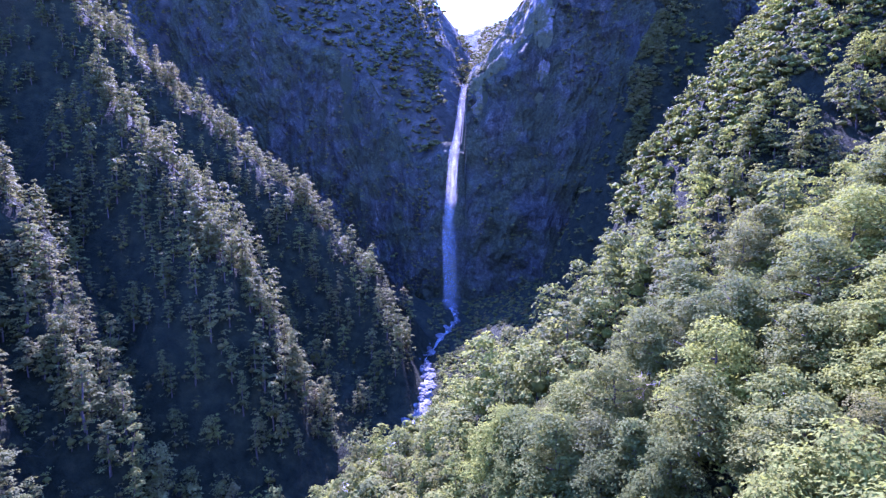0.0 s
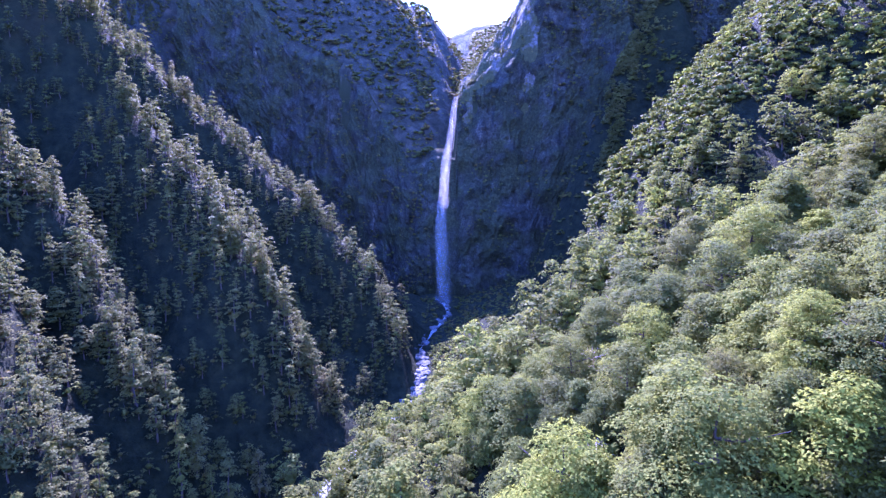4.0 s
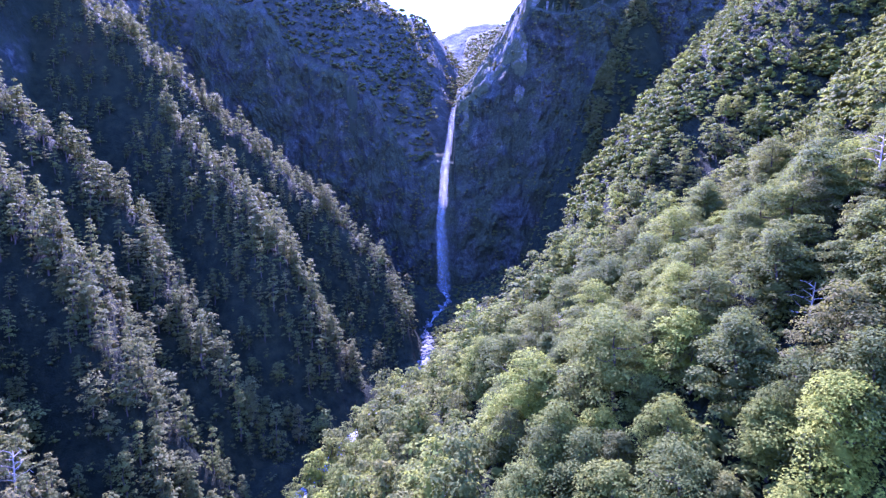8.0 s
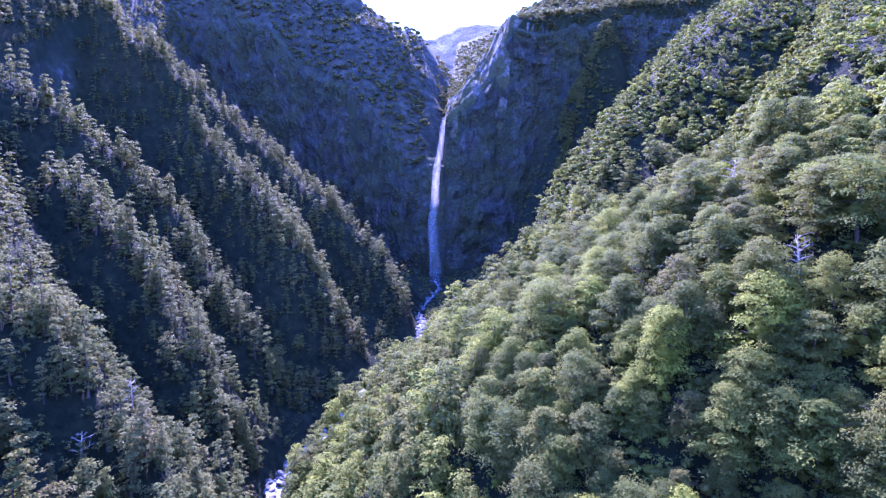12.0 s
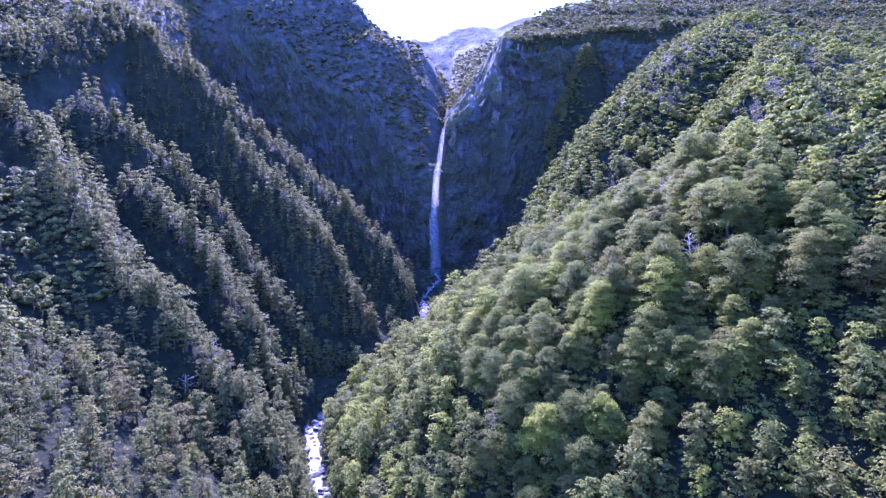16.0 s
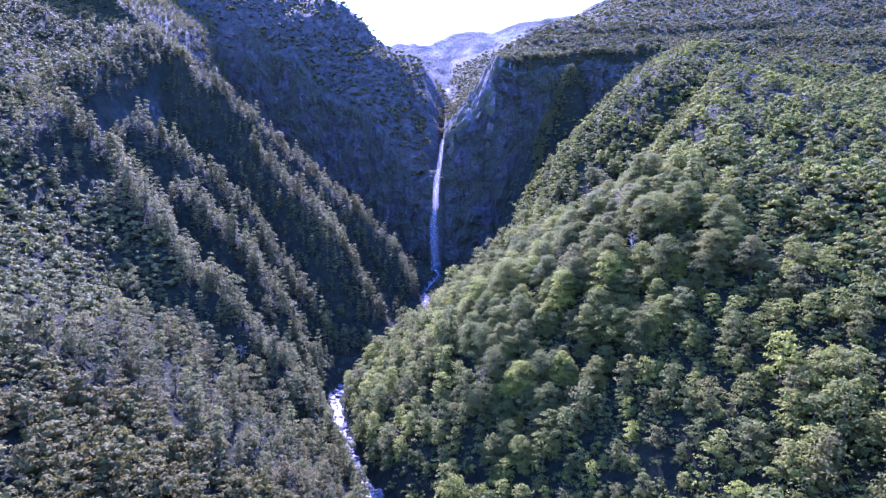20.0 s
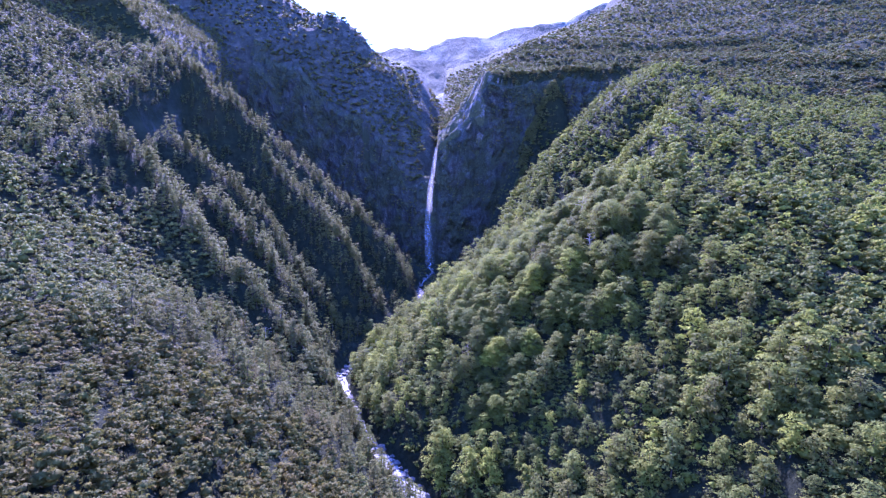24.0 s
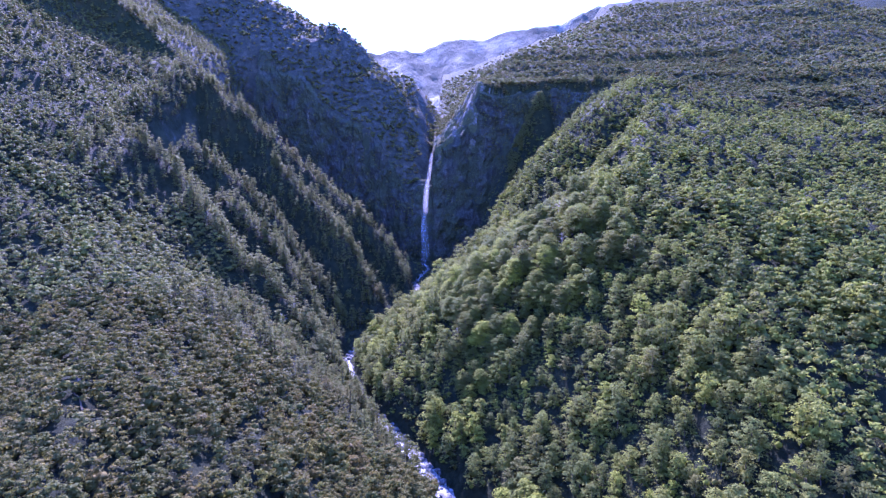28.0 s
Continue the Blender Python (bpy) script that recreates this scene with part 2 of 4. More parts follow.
kk.link(kk.b.outputs[0], _m1.inputs[1])
kk.link(_tl.outputs[0], _m1.inputs[2])
_m2 = kk.node("ShaderNodeMixShader")
kk.link(_al, _m2.inputs[0])
kk.link(_tp.outputs[0], _m2.inputs[1])
kk.link(_m1.outputs[0], _m2.inputs[2])
kk.link(_m2.outputs[0], kk.out.inputs["Surface"])
FALLS = kk.m

kk = Mat("bare_earth", 0.95, 0.1)
kk.color(kk.ramp(kk.noise(0.9, 8, 0.65, kk.coords()), [(0.3, (0.05, 0.038, 0.022)), (0.55, (0.11, 0.082, 0.048)), (0.8, (0.18, 0.14, 0.09))]))
kk.bump(kk.noise(2.5, 8, 0.7, kk.coords()), 0.7, 0.3)
EARTH = kk.m

kk = Mat("far_scree", 0.95, 0.1)
_co = kk.coords()
kk.color(kk.ramp(kk.noise(0.006, 10, 0.65, _co), [(0.36, (0.026, 0.034, 0.019)), (0.5, (0.062, 0.066, 0.043)), (0.62, (0.18, 0.172, 0.13))]))
kk.bump(kk.noise(0.012, 10, 0.7, _co), 1.0, 40.0)
SCREE = kk.m


# ---- mesh helpers ----
def mesh_from(name, verts, faces, mats, mat_index=None, tint=None, smooth=False):
    """A mesh from arrays: verts (n, 3); faces: one array, or a list of arrays, of triangles (m, 3) or quads (m, 4)."""
    me = bpy.data.meshes.new(name)
    faces = [np.asarray(f, np.int32) for f in (faces if isinstance(faces, list) else [faces])]
    verts = np.asarray(verts, np.float32)
    loops = np.concatenate([f.ravel() for f in faces])
    sizes = np.concatenate([np.full(len(f), f.shape[1], np.int32) for f in faces])
    me.vertices.add(len(verts))
    me.vertices.foreach_set("co", verts.ravel())
    me.loops.add(len(loops))
    me.loops.foreach_set("vertex_index", loops)
    me.polygons.add(len(sizes))
    me.polygons.foreach_set("loop_start", np.concatenate([[0], np.cumsum(sizes)[:-1]]).astype(np.int32))
    if mat_index is not None:
        me.polygons.foreach_set("material_index", np.asarray(mat_index, np.int32))
    me.polygons.foreach_set("use_smooth", np.broadcast_to(smooth, len(sizes)).astype(bool))
    for m in mats:
        me.materials.append(m)
    if tint is not None:
        at = me.attributes.new("tint", "FLOAT", "POINT")
        at.data.foreach_set("value", np.asarray(tint, np.float32))
    me.update(calc_edges=True)
    return me


def part(name, me, parent, label=""):
    ob = new(name, me)
    ob.parent = parent
    if label:
        tagged(ob, label)
    return ob


def lattice(seed, n=256):
    return np.random.RandomState(seed).rand(n, n)


LAT = [lattice(s) for s in range(6)]


def vnoise(x, y, k=0):
    """Smooth value noise, 0 to 1, period 256."""
    xi, yi = np.floor(x).astype(int), np.floor(y).astype(int)
    fx, fy = x - xi, y - yi
    fx, fy = fx * fx * (3 - 2 * fx), fy * fy * (3 - 2 * fy)
    g = LAT[k]
    a, b = g[xi % 256, yi % 256], g[(xi + 1) % 256, yi % 256]
    c, d = g[xi % 256, (yi + 1) % 256], g[(xi + 1) % 256, (yi + 1) % 256]
    return (a * (1 - fx) + b * fx) * (1 - fy) + (c * (1 - fx) + d * fx) * fy


def fbm(x, y, octaves=4, k=0, gain=0.5):
    s, amp, tot = 0.0, 1.0, 0.0
    for o in range(octaves):
        s = s + amp * (vnoise(x * 2 ** o + 17.3 * o, y * 2 ** o + 9.1 * o, (k + o) % 6) - 0.5)
        tot += amp
        amp *= gain
    return s / tot * 2


def smin(a, b, w):
    h = np.clip(0.5 + 0.5 * (b - a) / w, 0, 1)
    return b * (1 - h) + a * h - w * h * (1 - h)


def smax(a, b, w):
    return -smin(-a, -b, w)


def sstep(x, a, b):
    t = np.clip((x - a) / (b - a), 0, 1)
    return t * t * (3 - 2 * t)


# ---- the lie of the land ----
CANOPY = 9.0
STREAM_Y = (-900, -400, -200, -110, -68, -33, -3, 40, 85, 130, 173, 204, 227, 250, 275, 300, 322)
STREAM_X = (160, 90, 40, 18, 0, -18, -37, -52, -63, -47, -29, -9, -6, -9, -1, 8, 5)
STREAM_Z = (-110, -80, -66, -58, -53, -48, -43, -40, -37.5, -32, -25, -17, -12, -8.5, -5, -2, 0)


def stream_at(y):
    return np.interp(y, STREAM_Y, STREAM_X), np.interp(y, STREAM_Y, STREAM_Z)


SPURS = [
    # crest points (x, y, z), side slope
    (((-217, 104, 137), (-186, 98, 113), (-141, 48, 66), (-117, 41, 46), (-100, 38, 28), (-79, 29, 10), (-63, 34, -18)), 2.2),
    (((-202, 163, 139), (-168, 174, 105), (-139, 172, 79), (-112, 154, 46), (-93, 139, 22), (-64, 128, -22)), 2.3),
    (((-160, 130, 90), (-132, 119, 66), (-99, 94, 26), (-80, 88, 4), (-64, 86, -26)), 2.2),
    (((-150, 250, 120), (-104, 217, 84), (-83, 190, 57), (-62, 193, 20), (-42, 186, -10)), 2.1),
    (((-520, 400, 476), (-330, 330, 302), (-230, 300, 212), (-165, 286, 154), (-127, 290, 116), (-83, 274, 83), (-58, 264, 59), (-36, 252, 42), (-18, 238, 27), (-9, 230, 8), (-6, 226, -12)), 2.0),
]


def ridge_height(X, Y, pts, slope, soft=9.0):
    h = np.full(X.shape, -1e4)
    for (x0, y0, z0), (x1, y1, z1) in zip(pts[:-1], pts[1:]):
        dx, dy = x1 - x0, y1 - y0
        t = np.clip(((X - x0) * dx + (Y - y0) * dy) / (dx * dx + dy * dy), 0, 1)
        d = np.hypot(X - x0 - t * dx, Y - y0 - t * dy)
        h = np.maximum(h, z0 + t * (z1 - z0) - slope * (np.sqrt(d * d + soft * soft) - soft))
    return h


CLIFF_X = (-420, -300, -120, -36, 8, 54, 80, 98, 130, 170, 205)
CLIFF_Y = (560, 510, 430, 374, 340, 342, 336, 324, 310, 288, 258)


def cliff_line(x):
    return np.interp(x, CLIFF_X, CLIFF_Y)


def lower_land(X, Y):
    """Canopy height of gorge, spurs, the right-hand hill and the bowl under the falls."""
    xs, zs = stream_at(Y)
    dl = np.maximum(xs - X, 0)
    dr = np.maximum(X - xs, 0)
    first = np.interp(X, (-620, -420, -292, -217, -186, -141, -63), (360, 260, 185, 104, 98, 48, 42))
    past = sstep(Y - first, 2, 30)
    left = 200 * (1 - np.exp(-dl / 170)) * (1 - 0.70 * past)
    face = 84 + 0.50 * (-207 - X) + 0.35 * (Y - 17)
    left = left + zs
    w = sstep(dl, 130, 220) * (1 - past * (1 - sstep(dl, 175, 280)))
    left = left * (1 - w) + face * w
    brow = np.interp(X, (-620, -420, -292, -217, -186, -141, -117, -100, -79, -63, -30), (440, 292, 192, 134, 108, 63, 43, 25, 7, -20, -80))
    left = smax(left, np.where(Y < first, brow - 0.45 * (first - Y), -500), 8)
    # above the heads of the gullies the spurs merge into one even face
    crest_5 = np.interp(X, (-520, -330, -230, -165), (400, 330, 300, 286))
    crest_z = np.interp(X, (-520, -330, -230, -165), (476, 302, 212, 154))
    even = np.minimum(brow + np.maximum(Y - first, 0) * 0.46, crest_z - 1.6 * np.maximum(Y - crest_5, 0)) - 3
    left = np.where(Y > first, np.maximum(left, left + (even - left) * sstep(-X, 195, 250)), left)
    for pts, slope in SPURS:
        left = smax(left, ridge_height(X, Y, pts, slope, 13.0), 7)
    amp = np.interp(Y, (40, 75, 130, 170, 200), (265, 305, 318, 335, 345))
    bend = np.interp(Y, (40, 75, 130, 170, 200), (210, 340, 335, 250, 210))
    right = zs + amp * (1 - np.exp(-dr / bend)) - 54 * np.exp(-((X - 34) / 29) ** 2) * sstep(Y, 140, 185)
    crest_y = np.interp(X, (-30, -11, 45, 66, 101, 182, 260), (172, 178, 198, 208, 206, 258, 330))
    right = right - 2.0 * np.sqrt(np.maximum(Y - crest_y, 0) ** 2 + 16) + 8
    bowl = zs + 0.36 * dr + 0.0022 * dr ** 2
    right = smax(right, bowl, 6)
    right = smax(right, ridge_height(X, Y, ((132, 312, 208), (110, 298, 160), (98, 282, 112), (89, 266, 62), (82, 250, 40)), 2.6, 5.0), 5)
    return np.where(X < xs, left, right)


def plateau(X, Y):
    """The hill's tilted top, passing into the high ground behind the cliff."""
    top = 101 + 0.45 * Y + 0.05 * (X - 180)
    back = 217 + 0.10 * (Y - 300) + 0.42 * 25 * np.log1p(np.exp(np.clip((Y - 400) / 25, -30, 30))) + 0.05 * (X - 100) + 0.06 * np.maximum(X - 450, 0)
    p = smin(top, back, 12)
    p = np.maximum(p, -60)
    return smin(p, 470 + 0.12 * X - 0.1 * np.maximum(Y - 800, 0), 60)


def upper_land(X, Y):
    """Plateau and hillside above the falls, hanging valley, the mountain left of it."""
    plat = plateau(X, Y)
    cx = 12 + 0.08 * (Y - 340)
    vz = 131 + 0.36 * (Y - 345)
    gorge = vz + np.interp(Y, (340, 400, 600, 900), (1.75, 1.5, 0.5, 0.4)) * np.abs(X - cx) - 4
    r = smin(plat, gorge, 10)
    crest = ((25, 610, 226), (0, 580, 256), (-86, 550, 306), (-160, 600, 362), (-236, 650, 426), (-400, 720, 520), (-700, 800, 700))
    mount = ridge_height(X, Y, crest, 1.18, 14) + 24 * fbm(X / 60, Y / 60, 4, 2) + 16 * (0.3 - np.abs(fbm((X + 0.5 * Y) / 30, Y / 75, 4, 1)))
    return np.where(X > cx, r, smin(np.maximum(mount, 100), gorge + 30 * sstep(cx - X, 0, 60), 10))


def bluff_height(X, Y):
    """The rocky bluff that leans back beside the lip of the falls."""
    return 124 + 0.95 * (X - 12) + 0.74 * (Y - cliff_line(X) - 6) + 120 * sstep(X, 48, 112)


def land(X, Y):
    lo, up = lower_land(X, Y), upper_land(X, Y)
    yc = cliff_line(X)
    s = sstep(Y - yc, 4, 22 + 24 * sstep(-X, 90, 200))
    lo_at = lo
    up = np.where((X > 8) & (X < 110), np.minimum(up, bluff_height(X, Y)), up)
    far_r = sstep(X, 195, 260)
    h = lo_at * (1 - s) + np.maximum(up, lo_at) * s
    blend = smin(lo_at, plateau(X, Y), 16)
    h = h * (1 - far_r) + np.where(Y > 330, np.maximum(blend, up), blend) * far_r
    h = np.where((X > 0) & (X <= 260) & (Y < yc), np.minimum(h, blend), h)
    far = sstep(Y, 900, 1250)
    return h * (1 - far) + 80 * far


def relief(X, Y):
    xs, zs = stream_at(Y)
    d = np.abs(X - xs)
    k = sstep(d, 4, 60)
    fold = 10.0 * (0.35 - np.abs(fbm((X + 0.5 * Y) / 52, (Y - 0.5 * X) / 120, 3, 4))) * sstep(X, 90, 150) * (1 - sstep(Y, 190, 250))
    lump = 4.0 * fbm(X / 24, Y / 24, 3, 1) * sstep(xs - X, 20, 60) * (1 - sstep(Y, 260, 330)) * sstep(Y, -40, 40)
    band = 9.0 * fbm(X / 210, Y / 34, 3, 5) * sstep(Y - np.interp(X, (205, 237, 284, 360, 600), (262, 196, 150, 80, -60)), 0, 60) * sstep(X, 60, 140)
    return k * (band + fold + lump + 4.5 * fbm(X / 55, Y / 55, 4, 0) + 2.0 * fbm(X / 11, Y / 11, 3, 2)) + k * 10 * sstep(d, 150, 500) * fbm(X / 160, Y / 160, 3, 3)


def ground_z(X, Y):
    """Height of the bare ground: canopy height less the trees, cut down to the stream bed."""
    X, Y = np.asarray(X, float), np.asarray(Y, float)
    xs, zs = stream_at(Y)
    d = np.abs(X - xs)
    h = land(X, Y) + relief(X, Y) - CANOPY * sstep(d, 4, 26)
    bed = np.interp(Y, (-20, 15, 150, 215), (6.0, 4.0, 3.6, 2.2))
    h2 = np.maximum(np.minimum(h, zs + 1.7 * np.maximum(d - bed, 0)), zs - 0.3 + np.maximum(d - bed, 0) * 0.35)
    return np.where(Y < 326, h2, h)


def axis(stops):
    """Grid lines: ((from, to, step), ...)."""
    out = []
    for a, b, s in stops:
        out.append(np.arange(a, b, s))
    return np.concatenate(out + [[stops[-1][1]]])


gx = axis(((-3200, -1000, 220), (-1000, -420, 20), (-420, -240, 6), (-240, 240, 3), (240, 420, 6), (420, 1000, 20), (1000, 3200, 220)))
gy = axis(((-3200, -800, 240), (-800, -340, 20), (-340, -180, 6), (-180, 420, 3), (420, 700, 7), (700, 1300, 25), (1300, 3200, 190)))
GX, GY = np.meshgrid(gx, gy)
GZ = ground_z(GX, GY)


def grid_mesh(name, P, mats, smooth=True):
    r, c = P.shape[:2]
    i = np.arange(r * c).reshape(r, c)
    q = np.stack([i[:-1, :-1], i[:-1, 1:], i[1:, 1:], i[1:, :-1]], -1).reshape(-1, 4)
    return mesh_from(name, P.reshape(-1, 3), q, mats, smooth=smooth)


ground = tagged(new("ground", grid_mesh("ground", np.stack([GX, GY, GZ], -1), [GROUND])), "steep mountain valley floor and slopes under the forest", "ground", kind="structure")

# ---- cliff round the falls ----
def build_cliff():
    xs = np.concatenate([np.arange(-228, -100, 2.6), np.arange(-100, 208, 1.4)])
    yc = cliff_line(xs)
    yc = np.convolve(np.pad(yc, 4, mode="edge"), np.ones(9) / 9, mode="valid")
    s = np.concatenate([[0], np.cumsum(np.hypot(np.diff(xs), np.diff(yc)))])
    bottom = ground_z(xs, yc - 16) - 14
    top = 5.0 * fbm(xs / 17, xs * 0 + 2.0, 3, 1) * sstep(xs, 70, 100) + ground_z(xs, yc + 24 + 24 * sstep(-xs, 90, 200)) - 2.5 - 9 * sstep(xs, 60, 90)
    V = np.linspace(0, 1, 120)[:, None]
    Z = bottom + (top - bottom) * V
    S = np.broadcast_to(s, Z.shape)
    warp = 8 * fbm(S / 30, Z / 30, 3, 5)
    ribs = 1 - 2 * np.abs(fbm((S + warp) / 30, Z / 150, 3, 1))
    fine = 1 - 2 * np.abs(fbm((S + warp) / 9, Z / 42, 4, 3))
    ledge = np.abs(((Z + 9 * fbm(S / 22, Z / 40, 3, 4)) / 21) % 1 - 0.5) * 2
    rough = -10 * (ribs - 0.6) - 4.5 * (fine - 0.6) + 1.0 * (ledge - 0.5) + 1.6 * fbm(S / 2.4, Z / 3.0, 4, 2) + 3.0 * fbm(S / 7, Z / 7, 3, 0)
    Xb = np.broadcast_to(xs, Z.shape)
    near = np.exp(-((Xb - 8) / 8) ** 2)
    rough = rough * (1 - 0.75 * near) + 9 * near * (1 - V) - 2
    fade = sstep(V, 0.95, 1.0)
    X = Xb + 2.0 * fbm(S / 14 + 5, Z / 14, 3, 2)
    Y = yc - 3 + (22 + 22 * sstep(-Xb, 90, 200)) * V ** 1.6 + rough * (1 - fade) + 3 * fade
    return grid_mesh("cliff", np.stack([X, Y, Z], -1)[::-1], [CLIFF], smooth=False)


cliff = tagged(new("cliff", build_cliff()), "dark wet vertical rock cliff wall around the waterfall", "cliff", kind="structure")


def build_bluff():
    """Broken rock draped over the bluff: ribs, blocks and ledges."""
    U, W = np.meshgrid(np.arange(13, 92, 1.1), np.arange(8, 100, 1.1))
    X = U + 1.5 * fbm(U / 6, W / 6, 3, 1)
    Y = cliff_line(U) + W
    rib = 0.35 - np.abs(fbm((X + 0.4 * Y) / 13, (Y - 0.4 * X) / 17, 4, 3))
    crag = 0.3 - np.abs(fbm(X / 6.5 + 3, Y / 7.5, 4, 5))
    block = ((X * 0.8 + Y + 30 * fbm(X / 17, Y / 17, 4, 2)) / 15) % 1.0
    edge = sstep(U, 13, 19) * (1 - sstep(U, 66, 90)) * (1 - sstep(W, 60, 98)) * sstep(W, 8, 14)
    Z = ground_z(X, Y) + edge * (1.0 + 8 * rib + 5 * crag + 2.5 * (0.5 - block) + 2.4 * fbm(X / 3, Y / 3, 4, 0)) - 6.0 * (1 - edge)
    return grid_mesh("rock_bluff", np.stack([X, Y, Z], -1), [BLUFF], smooth=False)


tagged(new("rock_bluff", build_bluff()), "broken grey rock bluff with ledges above the waterfall", "rock", kind="structure")


# ---- far mountains ----
FAR_CREST = [(-477, 857), (-335, 718), (-232, 762), (-99, 792), (48, 774), (137, 804), (226, 846), (376, 837), (525, 873), (706, 920), (977, 1011), (1159, 1057), (1431, 1177)]


def build_range():
    xs = np.arange(-2200, 3200, 22.0)
    crest = np.interp(xs, [p[0] for p in FAR_CREST], [p[1] for p in FAR_CREST])
    crest = crest + 45 * fbm(xs / 160, xs * 0 + 3.1, 5, 1) + 12 * fbm(xs / 30, xs * 0 + 1.7, 3, 2)
    ys = np.concatenate([np.arange(1150, 2700, 26.0), np.arange(2700, 3300, 60.0)])
    X, Y = np.meshgrid(xs, ys)
    t = np.clip((Y - 1150) / 1550, 0, 1)
    Z = 60 + (crest - 60) * t ** 1.25
    Z = np.where(Y > 2700, crest - (Y - 2700) * 0.6, Z)
    gull = np.abs(fbm((X + 0.3 * Y) / 210, Y / 520, 5, 4)) * 210 + 60 * np.abs(fbm(X / 75, Y / 110, 4, 0)) + 18 * fbm(X / 28, Y / 34, 3, 1)
    Z = Z - gull * np.sin(np.pi * np.clip(t, 0, 1)) ** 0.7
    return grid_mesh("mountain_range", np.stack([X, Y, Z], -1), [SCREE])


tagged(new("mountain_range", build_range()), "distant bare grey scree mountains under the sky", "mountains", kind="structure")


# ---- water ----
def ribbon(name, mat, y0, y1, half, lift):
    ys = np.arange(y0, y1, 1.2)
    x, z = stream_at(ys)
    x = np.convolve(np.pad(x, 4, mode="edge"), np.ones(9) / 9, mode="valid") + (2.4 * np.interp(ys, (150, 215), (1, 0.8)) if half < 5 else 0) * fbm(ys / 16, ys * 0, 3, 1)
    w = half * np.interp(ys, (-25, 10, 150, 200, 213, 234, 242, 262, 272, 304, 312), (1.4, 1.0, 1.0, 0.5, 1.1, 1.0, 0.10, 0.10, 0.34, 0.34, 0.5)) * (1 + 0.45 * fbm(ys / 14, ys * 0 + 8, 3, 2))
    u = np.linspace(-1, 1, 11)[:, None]
    X = x + u * w
    Y = np.broadcast_to(ys, X.shape)
    step = 0.5 * fbm(Y / 4.0, X / 5.0, 3, 3)
    Z = z + lift + step - 0.3 * u ** 2
    return grid_mesh(name, np.stack([X, Y, Z], -1).transpose(1, 0, 2), [mat])


tagged(new("stream_bed", ribbon("stream_bed", GRAVEL, -420, 322, 4.3, 0.25)), "bed of grey stones beside the stream", "stream bed", kind="structure")
tagged(new("stream", ribbon("stream", STREAM, -420, 322, 2.7, 0.75)), "white rushing mountain stream tumbling over boulders", "water", kind="structure")


def fall_sheet(top_w, low_w, dx, dy, seed, z1=0.0, z0=131.0):
    n = 70
    t = np.linspace(0, 1, n)
    z = z0 + (z1 - z0) * t
    cx = np.interp(t, (0, 0.15, 0.38, 0.63, 1), (12.3, 9.6, 5.2, 3.0, 4.6)) + dx + 0.8 * fbm(t * 6, t * 0 + seed, 3, 1)
    cy = 338 - 20.0 * t ** 0.75 + dy
    w = top_w + (low_w - top_w) * t ** 0.8
    w = w * (1 + 0.3 * fbm(t * 9, t * 0 + seed + 4, 3, 2))
    u = np.linspace(-1, 1, 13)[:, None]
    X = cx + u * w
    Y = cy + 1.6 * u ** 2 + 0.7 * fbm(X / 1.5, z / 9 + seed, 3, 3)
    Z = np.broadcast_to(z, X.shape)
    return grid_mesh("fall", np.stack([X, Y, Z], -1).transpose(1, 0, 2), [FALLS])


waterfall = tagged(new("waterfall"), "tall thin white waterfall dropping down a dark cliff", "waterfall")
waterfall.location = (0, 0, 0)
part("main_veil", fall_sheet(1.5, 4.4, 0, 0, 1), waterfall, "white falling water")
part("front_veil", fall_sheet(0.9, 2.6, -0.6, -2.4, 7), waterfall, "white falling water")
part("back_veil", fall_sheet(1.2, 5.4, 0.4, 2.4, 13), waterfall, "thin misty water")


# ---- trees ----
def sprays(rng, P, N, size):
    """Leaf sprays: one ragged triangle at each point P, facing about N."""
    n = len(P)
    N = N / (np.linalg.norm(N, axis=1, keepdims=True) + 1e-9)
    a = rng.normal(size=(n, 3))
    a -= N * (a * N).sum(1, keepdims=True)
    a /= np.linalg.norm(a, axis=1, keepdims=True) + 1e-9
    b = np.cross(N, a)
    s = (size * rng.uniform(0.65, 1.3, n))[:, None]
    k = rng.uniform(0.7, 1.15, (n, 3))
    V = np.stack([P + a * s * 1.25 * k[:, :1], P - a * s * 0.6 + b * s * 0.68 * k[:, 1:2] + N * s * 0.15, P - a * s * 0.6 - b * s * 0.68 * k[:, 2:]], 1)
    return V.reshape(-1, 3), np.arange(3 * n).reshape(n, 3)


def clump(rng, ctr, pr, sides, flat):
    """A lumpy dome of dense leaves, open below."""
    V, Q = [], []
    for c, q in ((-0.45, 0.62), (0.22, 0.92), (0.90, 0.16)):
        for k in range(sides):
            a = 2 * math.pi * (k + 0.5 * (c > 0.2)) / sides
            j = rng.uniform(0.72, 1.15)
            V.append(ctr + np.array([math.cos(a) * q * j, math.sin(a) * q * j, c * flat * rng.uniform(0.8, 1.15)]) * pr)
    for r in range(2):
        for k in range(sides):
            n = (k + 1) % sides
            Q.append((r * sides + k, r * sides + n, (r + 1) * sides + n, (r + 1) * sides + k))
    return np.array(V), np.array(Q)


